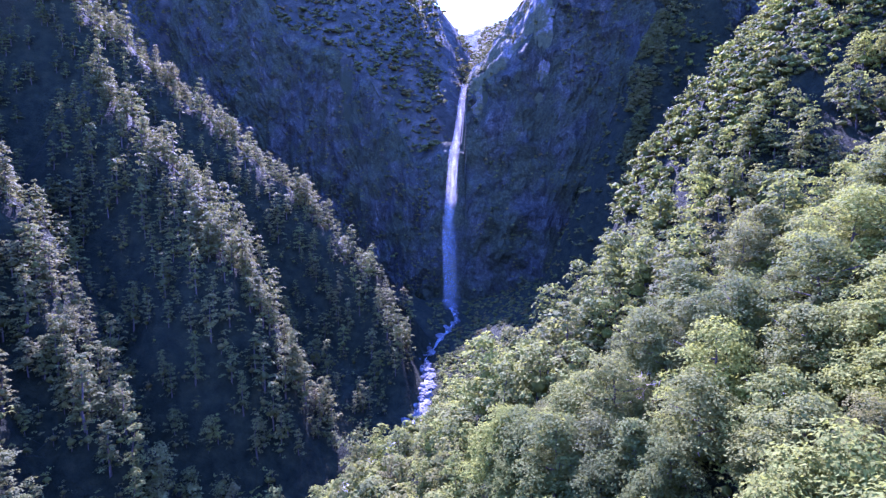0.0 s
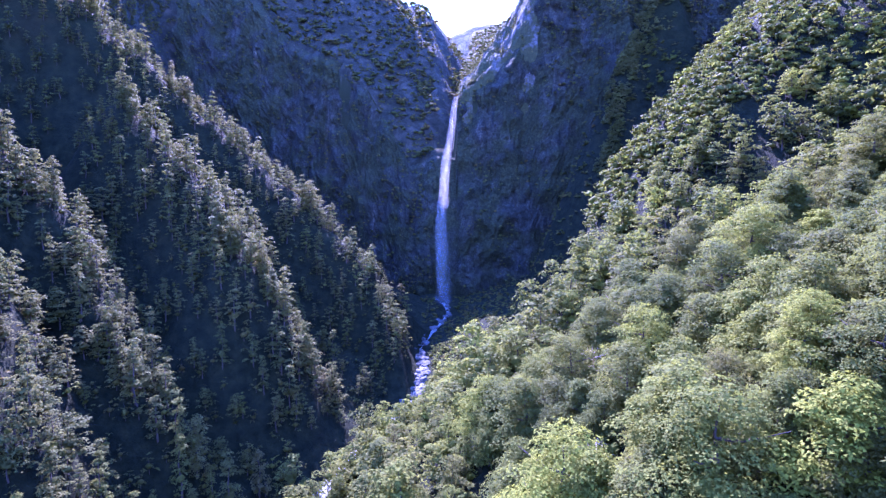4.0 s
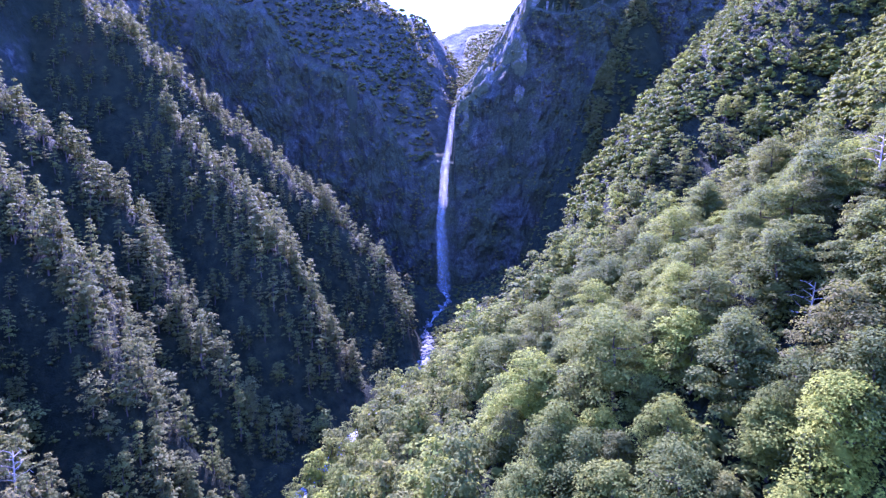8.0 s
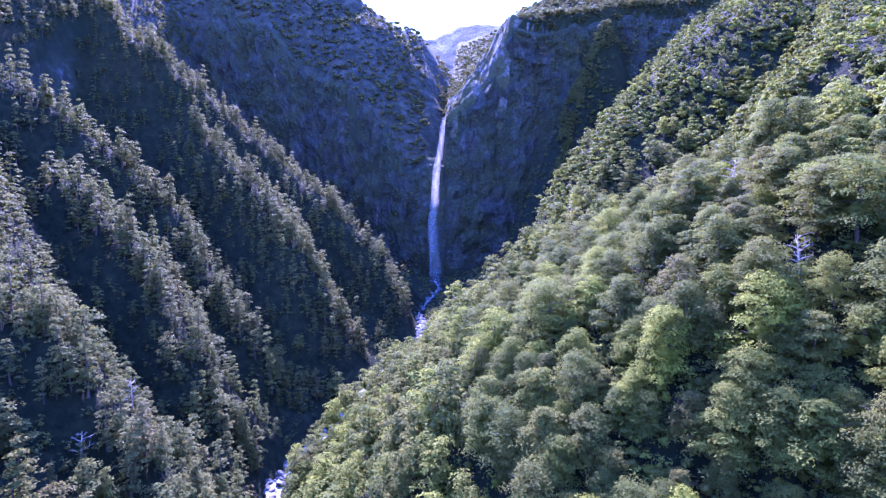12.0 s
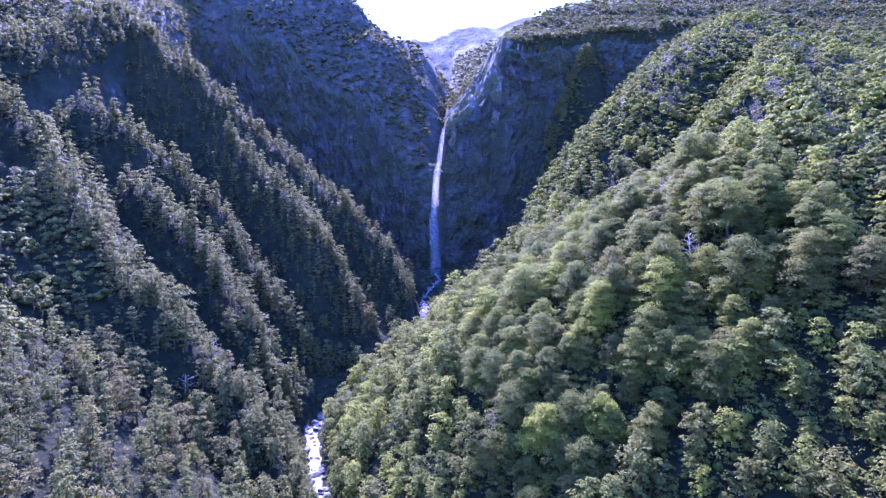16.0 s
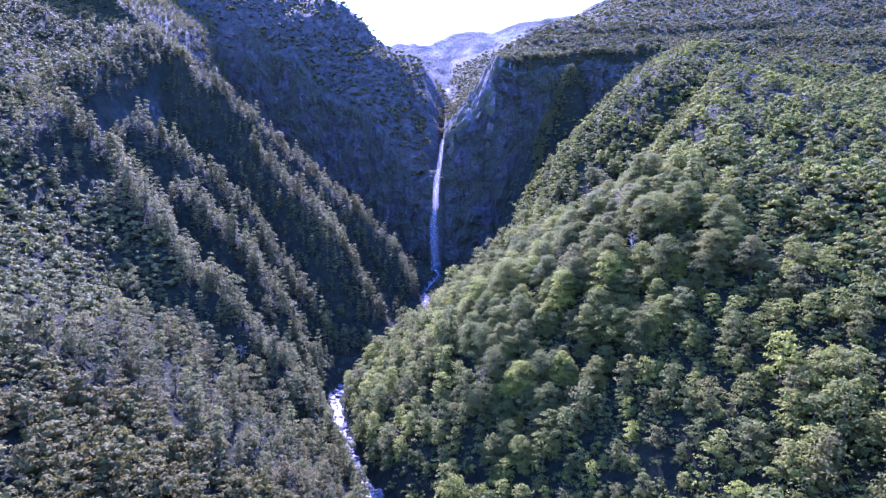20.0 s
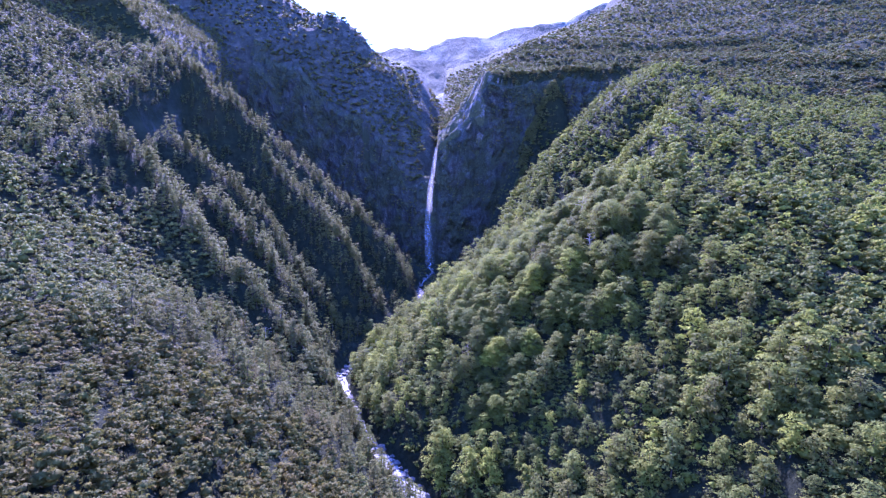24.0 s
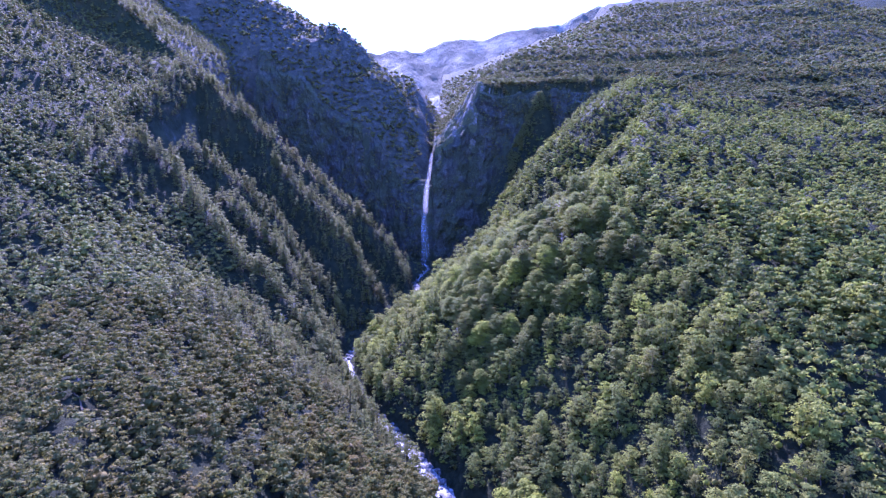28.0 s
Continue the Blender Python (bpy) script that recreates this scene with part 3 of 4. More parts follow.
def crown_mesh(rng, H, R, n, lumps, leaf, sides, flat=0.62, low=0.42, spire=0.0):
    """A domed beech crown: dense rounded lumps of foliage round the stem, each covered with leaf sprays.
    low: the height, as a share of H, at which the crown begins; spire: how far it narrows upwards."""
    VV, TT, QQ, base = [], [], [], 0
    hulls, sway = [], rng.uniform(0, 6.3)
    for i in range(lumps):
        f = (i + 0.5) / lumps
        ang = i * 2.4 + rng.uniform(-0.9, 0.9)
        ring = math.sqrt(max(0.0, 1 - f ** 1.7)) * (1 - spire * f)
        off = (0.78 + 0.2 * math.sin(2 * ang + sway)) * R * ring * rng.uniform(0.42, 1.18)
        pr = R * rng.uniform(0.20, 0.46) * (1 - 0.35 * spire * f) * (1 + 1.2 / lumps)
        ctr = np.array([math.cos(ang) * off, math.sin(ang) * off, H * (low + (0.95 - low) * f + rng.uniform(-0.06, 0.06)) - 0.12 * off - 0.4 * flat * pr])
        hulls.append((ctr, pr * 0.80))
        m = max(3, int(n / lumps * rng.uniform(0.8, 1.2)))
        c = rng.uniform(-0.35, 1, m)
        a = rng.uniform(0, 2 * np.pi, m)
        q = np.sqrt(1 - c * c)
        d = np.stack([np.cos(a) * q, np.sin(a) * q, c], 1)
        P = ctr + d * rng.uniform(0.86, 1.10, (m, 1)) * pr * np.array([1, 1, flat])
        N = d * np.array([0.75, 0.75, 1.2]) + np.array([0, 0, 0.25]) + rng.normal(size=(m, 3)) * 0.32
        v, t = sprays(rng, P, N, leaf)
        VV.append(v)
        TT.append(t + base)
        base += len(v)
    for ctr, pr in hulls + ([(np.array([0, 0, H * (low + 0.12)]), R * 0.55)] if lumps > 2 else []):
        v, q = clump(rng, ctr, pr, sides, flat)
        VV.append(v)
        QQ.append(q + base)
        base += len(v)
    return np.concatenate(VV), np.concatenate(TT), np.concatenate(QQ)


def tier_crown(rng, H, R, n, tiers, leaf, low=0.2, spire=0.0, flat=0.30):
    """A beech crown of many flat, ragged tiers of leaf sprays, with dark gaps between them and a small dense core."""
    VV, TT, base = [], [], 0
    sway = rng.uniform(0, 6.3)
    for i in range(tiers):
        f = (i + 0.5) / tiers
        ang = i * 2.4 + rng.uniform(-0.9, 0.9)
        ring = math.sqrt(max(0.0, 1 - f ** 2.0)) * (1 - spire * f)
        off = (0.80 + 0.2 * math.sin(2 * ang + sway)) * R * ring * rng.uniform(0.35, 1.15)
        pr = R * rng.uniform(0.24, 0.46) * (1 - 0.35 * spire * f)
        ctr = np.array([math.cos(ang) * off, math.sin(ang) * off, H * (low + (0.97 - low) * f + rng.uniform(-0.05, 0.05)) - 0.10 * off])
        m = max(3, int(n / tiers * rng.uniform(0.7, 1.3)))
        a = rng.uniform(0, 2 * np.pi, m)
        r = np.sqrt(rng.uniform(0, 1, m)) * (1 + 0.22 * np.sin(3 * a + sway + i))
        out = np.stack([np.cos(a) * r, np.sin(a) * r], 1)
        z = flat * (1 - r ** 2) + rng.normal(size=m) * 0.09 - 0.16 * (rng.uniform(0, 1, m) < 0.25)
        P = ctr + pr * np.column_stack([out, z])
        N = np.column_stack([out * 0.75, np.full(m, 1.0)]) + rng.normal(size=(m, 3)) * 0.34
        v, t = sprays(rng, P, N, leaf)
        VV.append(v)
        TT.append(t + base)
        base += len(v)
    v, q = clump(rng, np.array([0, 0, H * (low + 0.2)]), R * 0.42, 5, 0.8)
    return np.concatenate(VV + [v]), np.concatenate(TT), q + base


def tube(path, radii, sides=5):
    path = np.asarray(path, float)
    V, Q = [], []
    for i, (p, r) in enumerate(zip(path, radii)):
        d = path[min(i + 1, len(path) - 1)] - path[max(i - 1, 0)]
        d /= np.linalg.norm(d) + 1e-9
        u = np.cross(d, (0.3, 0.9, 0.2))
        u /= np.linalg.norm(u) + 1e-9
        v = np.cross(d, u)
        for s in range(sides):
            a = 2 * math.pi * s / sides
            V.append(p + r * (math.cos(a) * u + math.sin(a) * v))
    for i in range(len(path) - 1):
        for s in range(sides):
            t = (s + 1) % sides
            Q.append((i * sides + s, i * sides + t, (i + 1) * sides + t, (i + 1) * sides + s))
    return np.array(V), np.array(Q)


def tree_proto(seed, H, R, n, lumps, leaf, stem, sides=5, flat=0.62, low=0.42, spire=0.0):
    """Arrays of one tree: vertices, leaf triangles, hull quads, stem quads (stem: its sides, 0 for none)."""
    rng = np.random.RandomState(seed)
    V, T, Q = (tier_crown(rng, H, R, n, lumps, leaf, low, spire) if stem else crown_mesh(rng, H, R, n, lumps, leaf, sides, flat, low, spire))
    S = np.zeros((0, 4), int)
    if stem:
        bend = rng.uniform(-0.5, 0.5, (4, 2)) * 0.06 * H
        path = [(bend[i, 0] * (i > 0), bend[i, 1] * (i > 0), -1.5 + (H * 0.85 + 1.5) * i / 3) for i in range(4)]
        v, q = tube(path, [0.026 * H, 0.019 * H, 0.012 * H, 0.004 * H], stem)
        S = q + len(V)
        V = np.concatenate([V, v])
    return V, T, Q, S


def scatter(x0, x1, y0, y1, step, seed):
    rng = np.random.RandomState(seed)
    gx_, gy_ = np.meshgrid(np.arange(x0, x1, step), np.arange(y0, y1, step))
    x = gx_.ravel() + rng.uniform(-0.48, 0.48, gx_.size) * step
    y = gy_.ravel() + rng.uniform(-0.48, 0.48, gx_.size) * step
    return x, y


def forest(name, label, x, y, z, scale, protos, seed, mats):
    """One joined stand of trees at the places given."""
    rng = np.random.RandomState(seed)
    pick = rng.randint(0, len(protos), len(x))
    VV, TT3, QQ, SS, TT, base = [], [], [], [], [], 0
    for k, (V, T, Q, S) in enumerate(protos):
        sel = np.where(pick == k)[0]
        if not len(sel):
            continue
        a = rng.uniform(0, 2 * np.pi, len(sel))
        sx = scale[sel]
        sz = sx * rng.uniform(0.82, 1.2, len(sel))
        c, s = np.cos(a), np.sin(a)
        X = (V[None, :, 0] * c[:, None] - V[None, :, 1] * s[:, None]) * sx[:, None] + x[sel][:, None]
        Y = (V[None, :, 0] * s[:, None] + V[None, :, 1] * c[:, None]) * sx[:, None] + y[sel][:, None]
        Z = V[None, :, 2] * sz[:, None] + z[sel][:, None]
        VV.append(np.stack([X, Y, Z], -1).reshape(-1, 3))
        off = base + np.arange(len(sel))[:, None, None] * len(V)
        TT3.append((T[None] + off).reshape(-1, 3))
        QQ.append((Q[None] + off).reshape(-1, 4))
        SS.append((S[None] + off).reshape(-1, 4))
        tn = rng.uniform(0, 1, len(sel))
        TT.append(np.repeat(tn, len(V)))
        base += len(V) * len(sel)
    T, Q, S = np.concatenate(TT3), np.concatenate(QQ), np.concatenate(SS)
    faces, mi = [T, Q], np.zeros(len(T) + len(Q), int)
    soft = np.concatenate([np.zeros(len(T), bool), np.ones(len(Q) + len(S), bool)])
    if len(S):
        faces.append(S)
        mi = np.concatenate([mi, np.ones(len(S), int)])
    me = mesh_from(name, np.concatenate(VV), faces, mats, mi, np.concatenate(TT), soft)
    return tagged(new(name, me), label, "forest", kind="stuff")


def slope_of(x, y, e=3.0):
    return np.hypot(ground_z(x + e, y) - ground_z(x - e, y), ground_z(x, y + e) - ground_z(x, y - e)) / (2 * e)


def wooded(x, y, width=5.8):
    """True where trees stand: off the stream, off the cliff, off the steepest rock."""
    xs, zs = stream_at(y)
    yc = cliff_line(x)
    on_cliff = (x > -120) & (x < 200) & (y > yc - 14) & (y < yc + 15)
    bowl = (np.abs(x - 30) < 85) & (y > 262) & (y < yc)
    crest_y = np.interp(x, (-30, -11, 45, 66, 101, 182, 260), (172, 178, 198, 208, 206, 258, 330))
    bowl |= (x > -4) & (x < 150) & (y > crest_y + 9) & (y < yc) & (ridge_height(x, y, ((132, 312, 208), (110, 298, 160), (98, 282, 112), (89, 266, 62), (82, 250, 40)), 2.6, 5.0) < land(x, y) - 9)
    bank = np.where((x < xs) & (y > 150) & (y < 214), 11.0, np.where(y > 120, 7.0, width + 2.2 * (y < -5)))
    return (np.abs(x - xs) > bank) & ~on_cliff & ~bowl & (slope_of(x, y) < 3.2)


MID = [tree_proto(100 + i, 13.0, 5.0, 900, 24, 0.42, 3, 4, 0.48, 0.16) for i in range(8)]
TALL = [tree_proto(150 + i, 17.0, 3.7, 900, 28, 0.35, 3, 4, 0.54, 0.12, 0.4) for i in range(6)]
FARP = [tree_proto(200 + i, 11.0, 4.8, 110, 8, 0.66, 0, 4, 0.60, 0.26) for i in range(7)]
FINE = [tree_proto(250 + i, 11.0, 4.6, 150, 9, 0.54, 0, 4, 0.58, 0.24) for i in range(7)]
SPUR = [tree_proto(270 + i, 14.0, 3.8, 330, 17, 0.50, 3, 4, 0.5, 0.14, 0.35) for i in range(7)]
SAPLING = [tree_proto(290 + i, 5.5, 3.0, 44, 6, 0.48, 3, 4, 0.5, 0.14) for i in range(5)]
SMALL = [tree_proto(230 + i, 9.0, 4.7, 58, 4, 0.60, 0, 4, 0.62, 0.22) for i in range(7)]
LOW = [tree_proto(400 + i, 10.0, 7.6, 10, 2, 1.6, 0, 4, 0.6, 0.2) for i in range(5)]
TUFT = [tree_proto(420 + i, 4.6, 4.0, 9, 1, 0.9, 0, 4, 0.6, 0.3) for i in range(5)]
FERN = [tree_proto(350 + i, 4.2, 3.3, 80, 6, 0.38, 3, 4, 0.5, 0.1) for i in range(5)]
BUSH = [tree_proto(300 + i, 4.6, 4.0, 26, 3, 0.52, 0, 4, 0.55, 0.2) for i in range(5)]


def plant(name, label, box, step, protos, seed, mats, size=(0.75, 1.2), extra=None):
    x, y = scatter(*box, step, seed)
    ok = wooded(x, y)
    if extra is not None:
        ok &= extra(x, y)
    ok &= np.random.RandomState(seed + 7).uniform(0, 1, len(x)) > 0.10
    x, y = x[ok], y[ok]
    z = ground_z(x, y)
    sc = np.random.RandomState(seed + 1).uniform(*size, len(x)) * (1 + 0.25 * fbm(x / 30, y / 30, 2, 5) + 0.35 * fbm(x / 9, y / 9, 2, 3))
    sc = sc * np.interp(z, (60, 170), (1.0, 0.76))
    return forest(name, label, x, y, z, sc, protos, seed + 2, mats)


def closest_zone(x, y):
    return (x > 8) & (x < 106) & (y > -40) & (y < 112)


def hollow(x, y, seed, left=0.7, r=17.0):
    """True where a tree may stand: everywhere on crests, thinly in the gullies between spurs."""
    m = sum(ground_z(x + r * math.cos(a), y + r * math.sin(a)) for a in (0.3, 1.35, 2.4, 3.45, 4.5, 5.55)) / 6
    return (m - ground_z(x, y) < 2.5) | (np.random.RandomState(seed).uniform(0, 1, len(x)) < left) | (y < 20)


def highland(x, y):
    """The scrub-covered ground above the cliff and over the hill's brow."""
    brow = np.interp(x, (205, 237, 284, 360, 600), (262, 196, 150, 80, -60))
    return np.where(x > 205, y > brow + 22 * fbm(x / 40, y / 40, 3, 2), y > cliff_line(x) + 14)


def near_zone(x, y):
    return (x > -128) & (x < 118) & (y > -230) & (y < 165)


def wedge(x, y):
    """The stretch of valley that opens up between the two side walls."""
    return (x > -60 - 0.72 * (y + 330)) & (x < 40 + 0.92 * (y + 330))


def brown_zone(x, y):
    """The drier slope with smaller, browner trees."""
    return (x < stream_at(y)[0]) & (y < -82 + 14 * fbm(x / 25, y / 25, 3, 1))


def west(x, y):
    """Across the stream, where greyer foliage colour stands in for backlight."""
    return x < stream_at(y)[0]


def far_zone(x, y):
    return ~near_zone(x, y) & ((y < 345) | (x > 38) | (x < -60)) & ((x > -60) | (y < cliff_line(x))) & wedge(x, y) & ~brown_zone(x, y)


def hill_zone(x, y):
    return far_zone(x, y) & ~highland(x, y) & (x > 100) & (x < 210) & (y > -135) & (y < 165)


def near_wood(x, y):
    return near_zone(x, y) & ~closest_zone(x, y) & wedge(x, y) & ~brown_zone(x, y)


plant("forest_near", "dense mountain beech forest with layered crowns", (-60, 118, -230, 165), 6.8, MID, 11, [LEAF, BARK], (0.60, 1.22), lambda x, y: near_wood(x, y) & ~west(x, y))
plant("forest_near_olive", "grey-olive beech forest on the spurs", (-128, 60, 15, 165), 6.5, TALL + MID[:4], 12, [OLIVE, BARK], (0.55, 1.05), lambda x, y: near_wood(x, y) & west(x, y) & hollow(x, y, 5, 0.3))
plant("forest_near_slope", "olive-green beech forest on the side slope", (-128, 60, -230, 15), 6.5, TALL + MID[:4], 14, [SLOPE, BARK], (0.55, 1.0), lambda x, y: near_wood(x, y) & west(x, y))
plant("forest_brown", "smaller olive-brown trees on the dry slope", (-240, 40, -260, -50), 5.0, FINE, 13, [BROWN], (0.46, 0.86), lambda x, y: brown_zone(x, y) & wedge(x, y) & (np.abs((x + 129) * 0.83 + (y + 141) * 0.55) + 50 * (np.abs(y + 166) > 27) > 0.9))
plant("forest_steep", "beech trees clinging to the steep spur sides", (-300, 60, 20, 330), 11.0, SPUR, 15, [OLIVE, BARK], (0.4, 0.75),
      lambda x, y: (slope_of(x, y) > 1.25) & (y < 300) & (x < stream_at(y)[0] + 8) & (fbm(x / 18, y / 18, 3, 2) > -0.15))
plant("forest_hill", "beech forest on the hill beside the valley", (90, 215, -140, 170), 7.3, FINE, 23, [LEAF], (0.6, 1.25), lambda x, y: hill_zone(x, y))
plant("forest_far", "mountain beech forest on the upper slopes", (-60, 440, -280, 470), 4.9, SMALL, 21, [LEAF], (0.62, 1.05), lambda x, y: far_zone(x, y) & ~west(x, y) & ~highland(x, y) & ~hill_zone(x, y))
plant("forest_far_olive", "grey-olive forest on the upper spurs", (-250, 40, 60, 500), 5.9, SPUR, 22, [OLIVE, BARK], (0.6, 1.1), lambda x, y: far_zone(x, y) & west(x, y) & hollow(x, y, 6, 0.4))
plant("forest_far_slope", "dark olive mountain forest on the upper slopes", (-420, 40, -280, 500), 4.9, SMALL, 27, [OLIVE], (0.62, 1.0), lambda x, y: far_zone(x, y) & west(x, y) & ((x < -235) | (y < 60)))
plant("forest_head", "small grey-olive trees at the head of the spurs", (-430, -180, 380, 640), 5.0, SMALL, 28, [OLIVE], (0.6, 1.0), lambda x, y: wedge(x, y) & (y > cliff_line(x) - 50) & (y < cliff_line(x) + 30 + 16 * fbm(x / 20, y / 20, 2, 1)))
plant("forest_brow", "beech forest on the steep brow of the hill", (60, 300, -80, 260), 3.9, SMALL, 24, [LEAF], (0.55, 0.9), lambda x, y: ~near_zone(x, y) & wedge(x, y) & ~highland(x, y) & (slope_of(x, y) > 0.9))
plant("scrub", "low olive and brown mountain scrub", (-400, 470, -60, 520), 5.3, BUSH, 31, [SHRUB], (0.9, 1.6),
      lambda x, y: highland(x, y) & wedge(x, y) & ~((x > 10) & (x < 84) & (y < cliff_line(x) + 84)))
plant("scrub_high", "low olive and brown scrub on the high mountainside", (-400, 820, -60, 820), 6.2, TUFT, 32, [SHRUB], (0.9, 1.75),
      lambda x, y: highland(x, y) & wedge(x, y) & ((x > 470) | (y > 520)))
plant("undergrowth", "low ferns and saplings under the beech trees", (-60, 125, -230, 165), 5.2, FERN, 37, [LEAF], (0.75, 1.25),
      lambda x, y: near_zone(x, y) & (x > stream_at(y)[0]) & wedge(x, y))
plant("undergrowth_bank", "saplings and ferns on the steep bank", (30, 135, -150, 30), 4.3, FERN, 39, [LEAF], (0.8, 1.35), lambda x, y: near_zone(x, y) | hill_zone(x, y))
plant("undergrowth_hill", "low bushes under the trees of the hill", (100, 215, -140, 60), 5.6, BUSH, 36, [LEAF], (0.7, 1.2), lambda x, y: hill_zone(x, y) | near_zone(x, y))
plant("undergrowth_dry", "low brown bushes between the trees of the dry slope", (-200, 30, -250, -60), 5.6, BUSH, 43, [BROWN], (0.55, 1.0), lambda x, y: brown_zone(x, y) & wedge(x, y))
plant("forest_fill", "young beech trees between the larger ones", (8, 106, -60, 4), 10.0, MID, 44, [LEAF, BARK], (0.45, 0.75))
# Darker SLOPE foliage here stands in for the shade in the gullies.
plant("undergrowth_spurs", "low bushes in the gullies between the spurs, coloured darker for shade", (-150, 10, 20, 270), 4.8, SAPLING, 38, [SLOPE, BARK], (0.55, 1.0), lambda x, y: (x < stream_at(y)[0] - 6))
plant("forest_outer", "mountain forest continuing along the valley sides", (-470, 470, -440, 300), 8.2, LOW, 35, [SLOPE], (0.8, 1.25), lambda x, y: ~wedge(x, y) | (y < -255))
plant("forest_beyond", "mountain forest continuing down the valley", (-800, 800, -900, 300), 17.0, LOW, 29, [SLOPE], (1.5, 2.1), lambda x, y: (np.abs(x) > 470) & ~wedge(x, y) | (y < -440))


def crest_trees():
    """Taller trees that stand along the crests of the spurs and catch the sun."""
    rng = np.random.RandomState(33)
    X, Y = [], []
    for pts, slope in SPURS:
        for (x0, y0, z0), (x1, y1, z1) in zip(pts[:-1], pts[1:]):
            n = int(math.dist((x0, y0, z0), (x1, y1, z1)) / 3.9)
            if x0 < -430:
                continue
            t = (np.arange(n) + rng.uniform(0, 1, n)) / max(n, 1)
            X.append(x0 + (x1 - x0) * t + rng.normal(0, 2.6, n))
            Y.append(y0 + (y1 - y0) * t + rng.normal(0, 2.6, n))
    x, y = np.concatenate(X), np.concatenate(Y)
    ok = (np.abs(x - stream_at(y)[0]) > 7) & (fbm(x / 8, y / 8, 2, 1) > -0.12)
    x, y = x[ok], y[ok]
    # Paler OLIVE foliage adds to the sunlit look of the crests.
    forest("crest_trees", "tall olive beech trees along the spur crests, coloured paler as if sunlit", x, y, ground_z(x, y) - 0.8, rng.uniform(0.6, 1.15, len(x)), TALL + MID[:2], 34, [OLIVE, BARK])


crest_trees()


def wall_scrub():
    """Scrub on the steep mountain wall left of the falls, on the cliff's lip and on the wooded rib."""
    x, y = scatter(-360, 24, 335, 660, 3.2, 39)
    ok = (y > cliff_line(x) + 4 - 60 * (x < -110)) & (y < cliff_line(x) + 190) & (fbm(x / 14, y / 14, 3, 0) > -0.08)
    ok &= (slope_of(x, y) > 1.3) | (np.random.RandomState(3).uniform(0, 1, len(x)) < 0.45)
    ok &= ~((np.abs(x - 14) < 5) & (y < 372))
    x, y = x[ok], y[ok]
    sc = np.random.RandomState(40).uniform(0.2, 0.5, len(x))
    forest("wall_scrub", "dark scrub on the steep mountain wall", x, y, ground_z(x, y) - 1.2, sc, TUFT, 41, [SLOPE])
    rng = np.random.RandomState(44)
    lx = rng.uniform(88, 206, 420)
    ly = cliff_line(lx) + rng.uniform(17, 34, 420)
    lz = np.minimum(ground_z(lx, ly), ground_z(lx, cliff_line(lx) + 27)) - 2.0 - 6.0 * rng.uniform(0, 1, 420) ** 2
    forest("lip_trees", "small trees along the cliff edge", lx, ly, lz, rng.uniform(0.3, 0.65, 420), FARP, 45, [SHRUB])
    n = 300
    t = rng.uniform(0, 1, n) ** 1.3
    px = np.interp(t, (0, 0.3, 0.6, 0.85, 1), (132, 110, 98, 89, 82)) + rng.normal(0, 1, n) * (2.6 + 6 * (1 - t) ** 2)
    py = np.interp(t, (0, 0.3, 0.6, 0.85, 1), (312, 298, 282, 266, 250)) + rng.normal(0, 1, n) * 2.6
    rng2 = np.random.RandomState(47)
    bx = rng2.uniform(16, 84, 1500)
    by = cliff_line(bx) + rng2.uniform(12, 90, 1500)
    keep = fbm(bx / 9, by / 9, 3, 4) > -0.06
    bx, by = bx[keep], by[keep]
    forest("bluff_scrub", "low green bushes between the rocks of the bluff", bx, by, ground_z(bx, by) + 0.5, rng2.uniform(0.3, 0.8, len(bx)), FERN, 48, [SHRUB])
    forest("rib_trees", "green beech trees on the rock rib", px, py, ground_z(px, py) - 0.5, rng.uniform(0.35, 0.72, n), FARP, 46, [OLIVE])


wall_scrub()


def bowl_scrub():
    """Ferns and low bushes on the damp slope beside the plunge pool."""
    x, y = scatter(-6, 150, 180, 335, 4.2, 51)
    crest_y = np.interp(x, (-30, -11, 45, 66, 101, 182, 260), (172, 178, 198, 208, 206, 258, 330))
    ok = (y > crest_y + 6) & (y < cliff_line(x) - 8) & (np.abs(x - stream_at(y)[0]) > 5)
    x, y = x[ok], y[ok]
    sc = np.random.RandomState(52).uniform(0.35, 0.75, len(x))
    forest("bowl_scrub", "low ferns and bushes beside the plunge pool", x, y, ground_z(x, y) - 1.0, sc, BUSH, 53, [SHRUB])


bowl_scrub()


def mouth_scrub():
    """Sunlit bushes on the bank where the stream leaves the bowl."""
    x, y = scatter(-10, 46, 176, 250, 3.0, 55)
    d = x - stream_at(y)[0]
    ok = (d > 4.5) & (d < 40)
    x, y = x[ok], y[ok]
    forest("bank_scrub", "low green bushes on the bank above the stream", x, y, ground_z(x, y) - 0.6, np.random.RandomState(56).uniform(0.4, 0.95, len(x)), FERN, 57, [LEAF])


mouth_scrub()


def bank_trees():
    """Slender trees that lean over the stream and hide a stretch of it."""
    rng = np.random.RandomState(58)
    y = rng.uniform(-14, 54, 64)
    x = stream_at(y)[0] - rng.uniform(4.6, 11, 64)
    forest("bank_trees", "slender olive trees on the stream bank", x, y, ground_z(x, y) - 0.5, rng.uniform(0.5, 0.85, 64), TALL, 59, [OLIVE, BARK])


bank_trees()


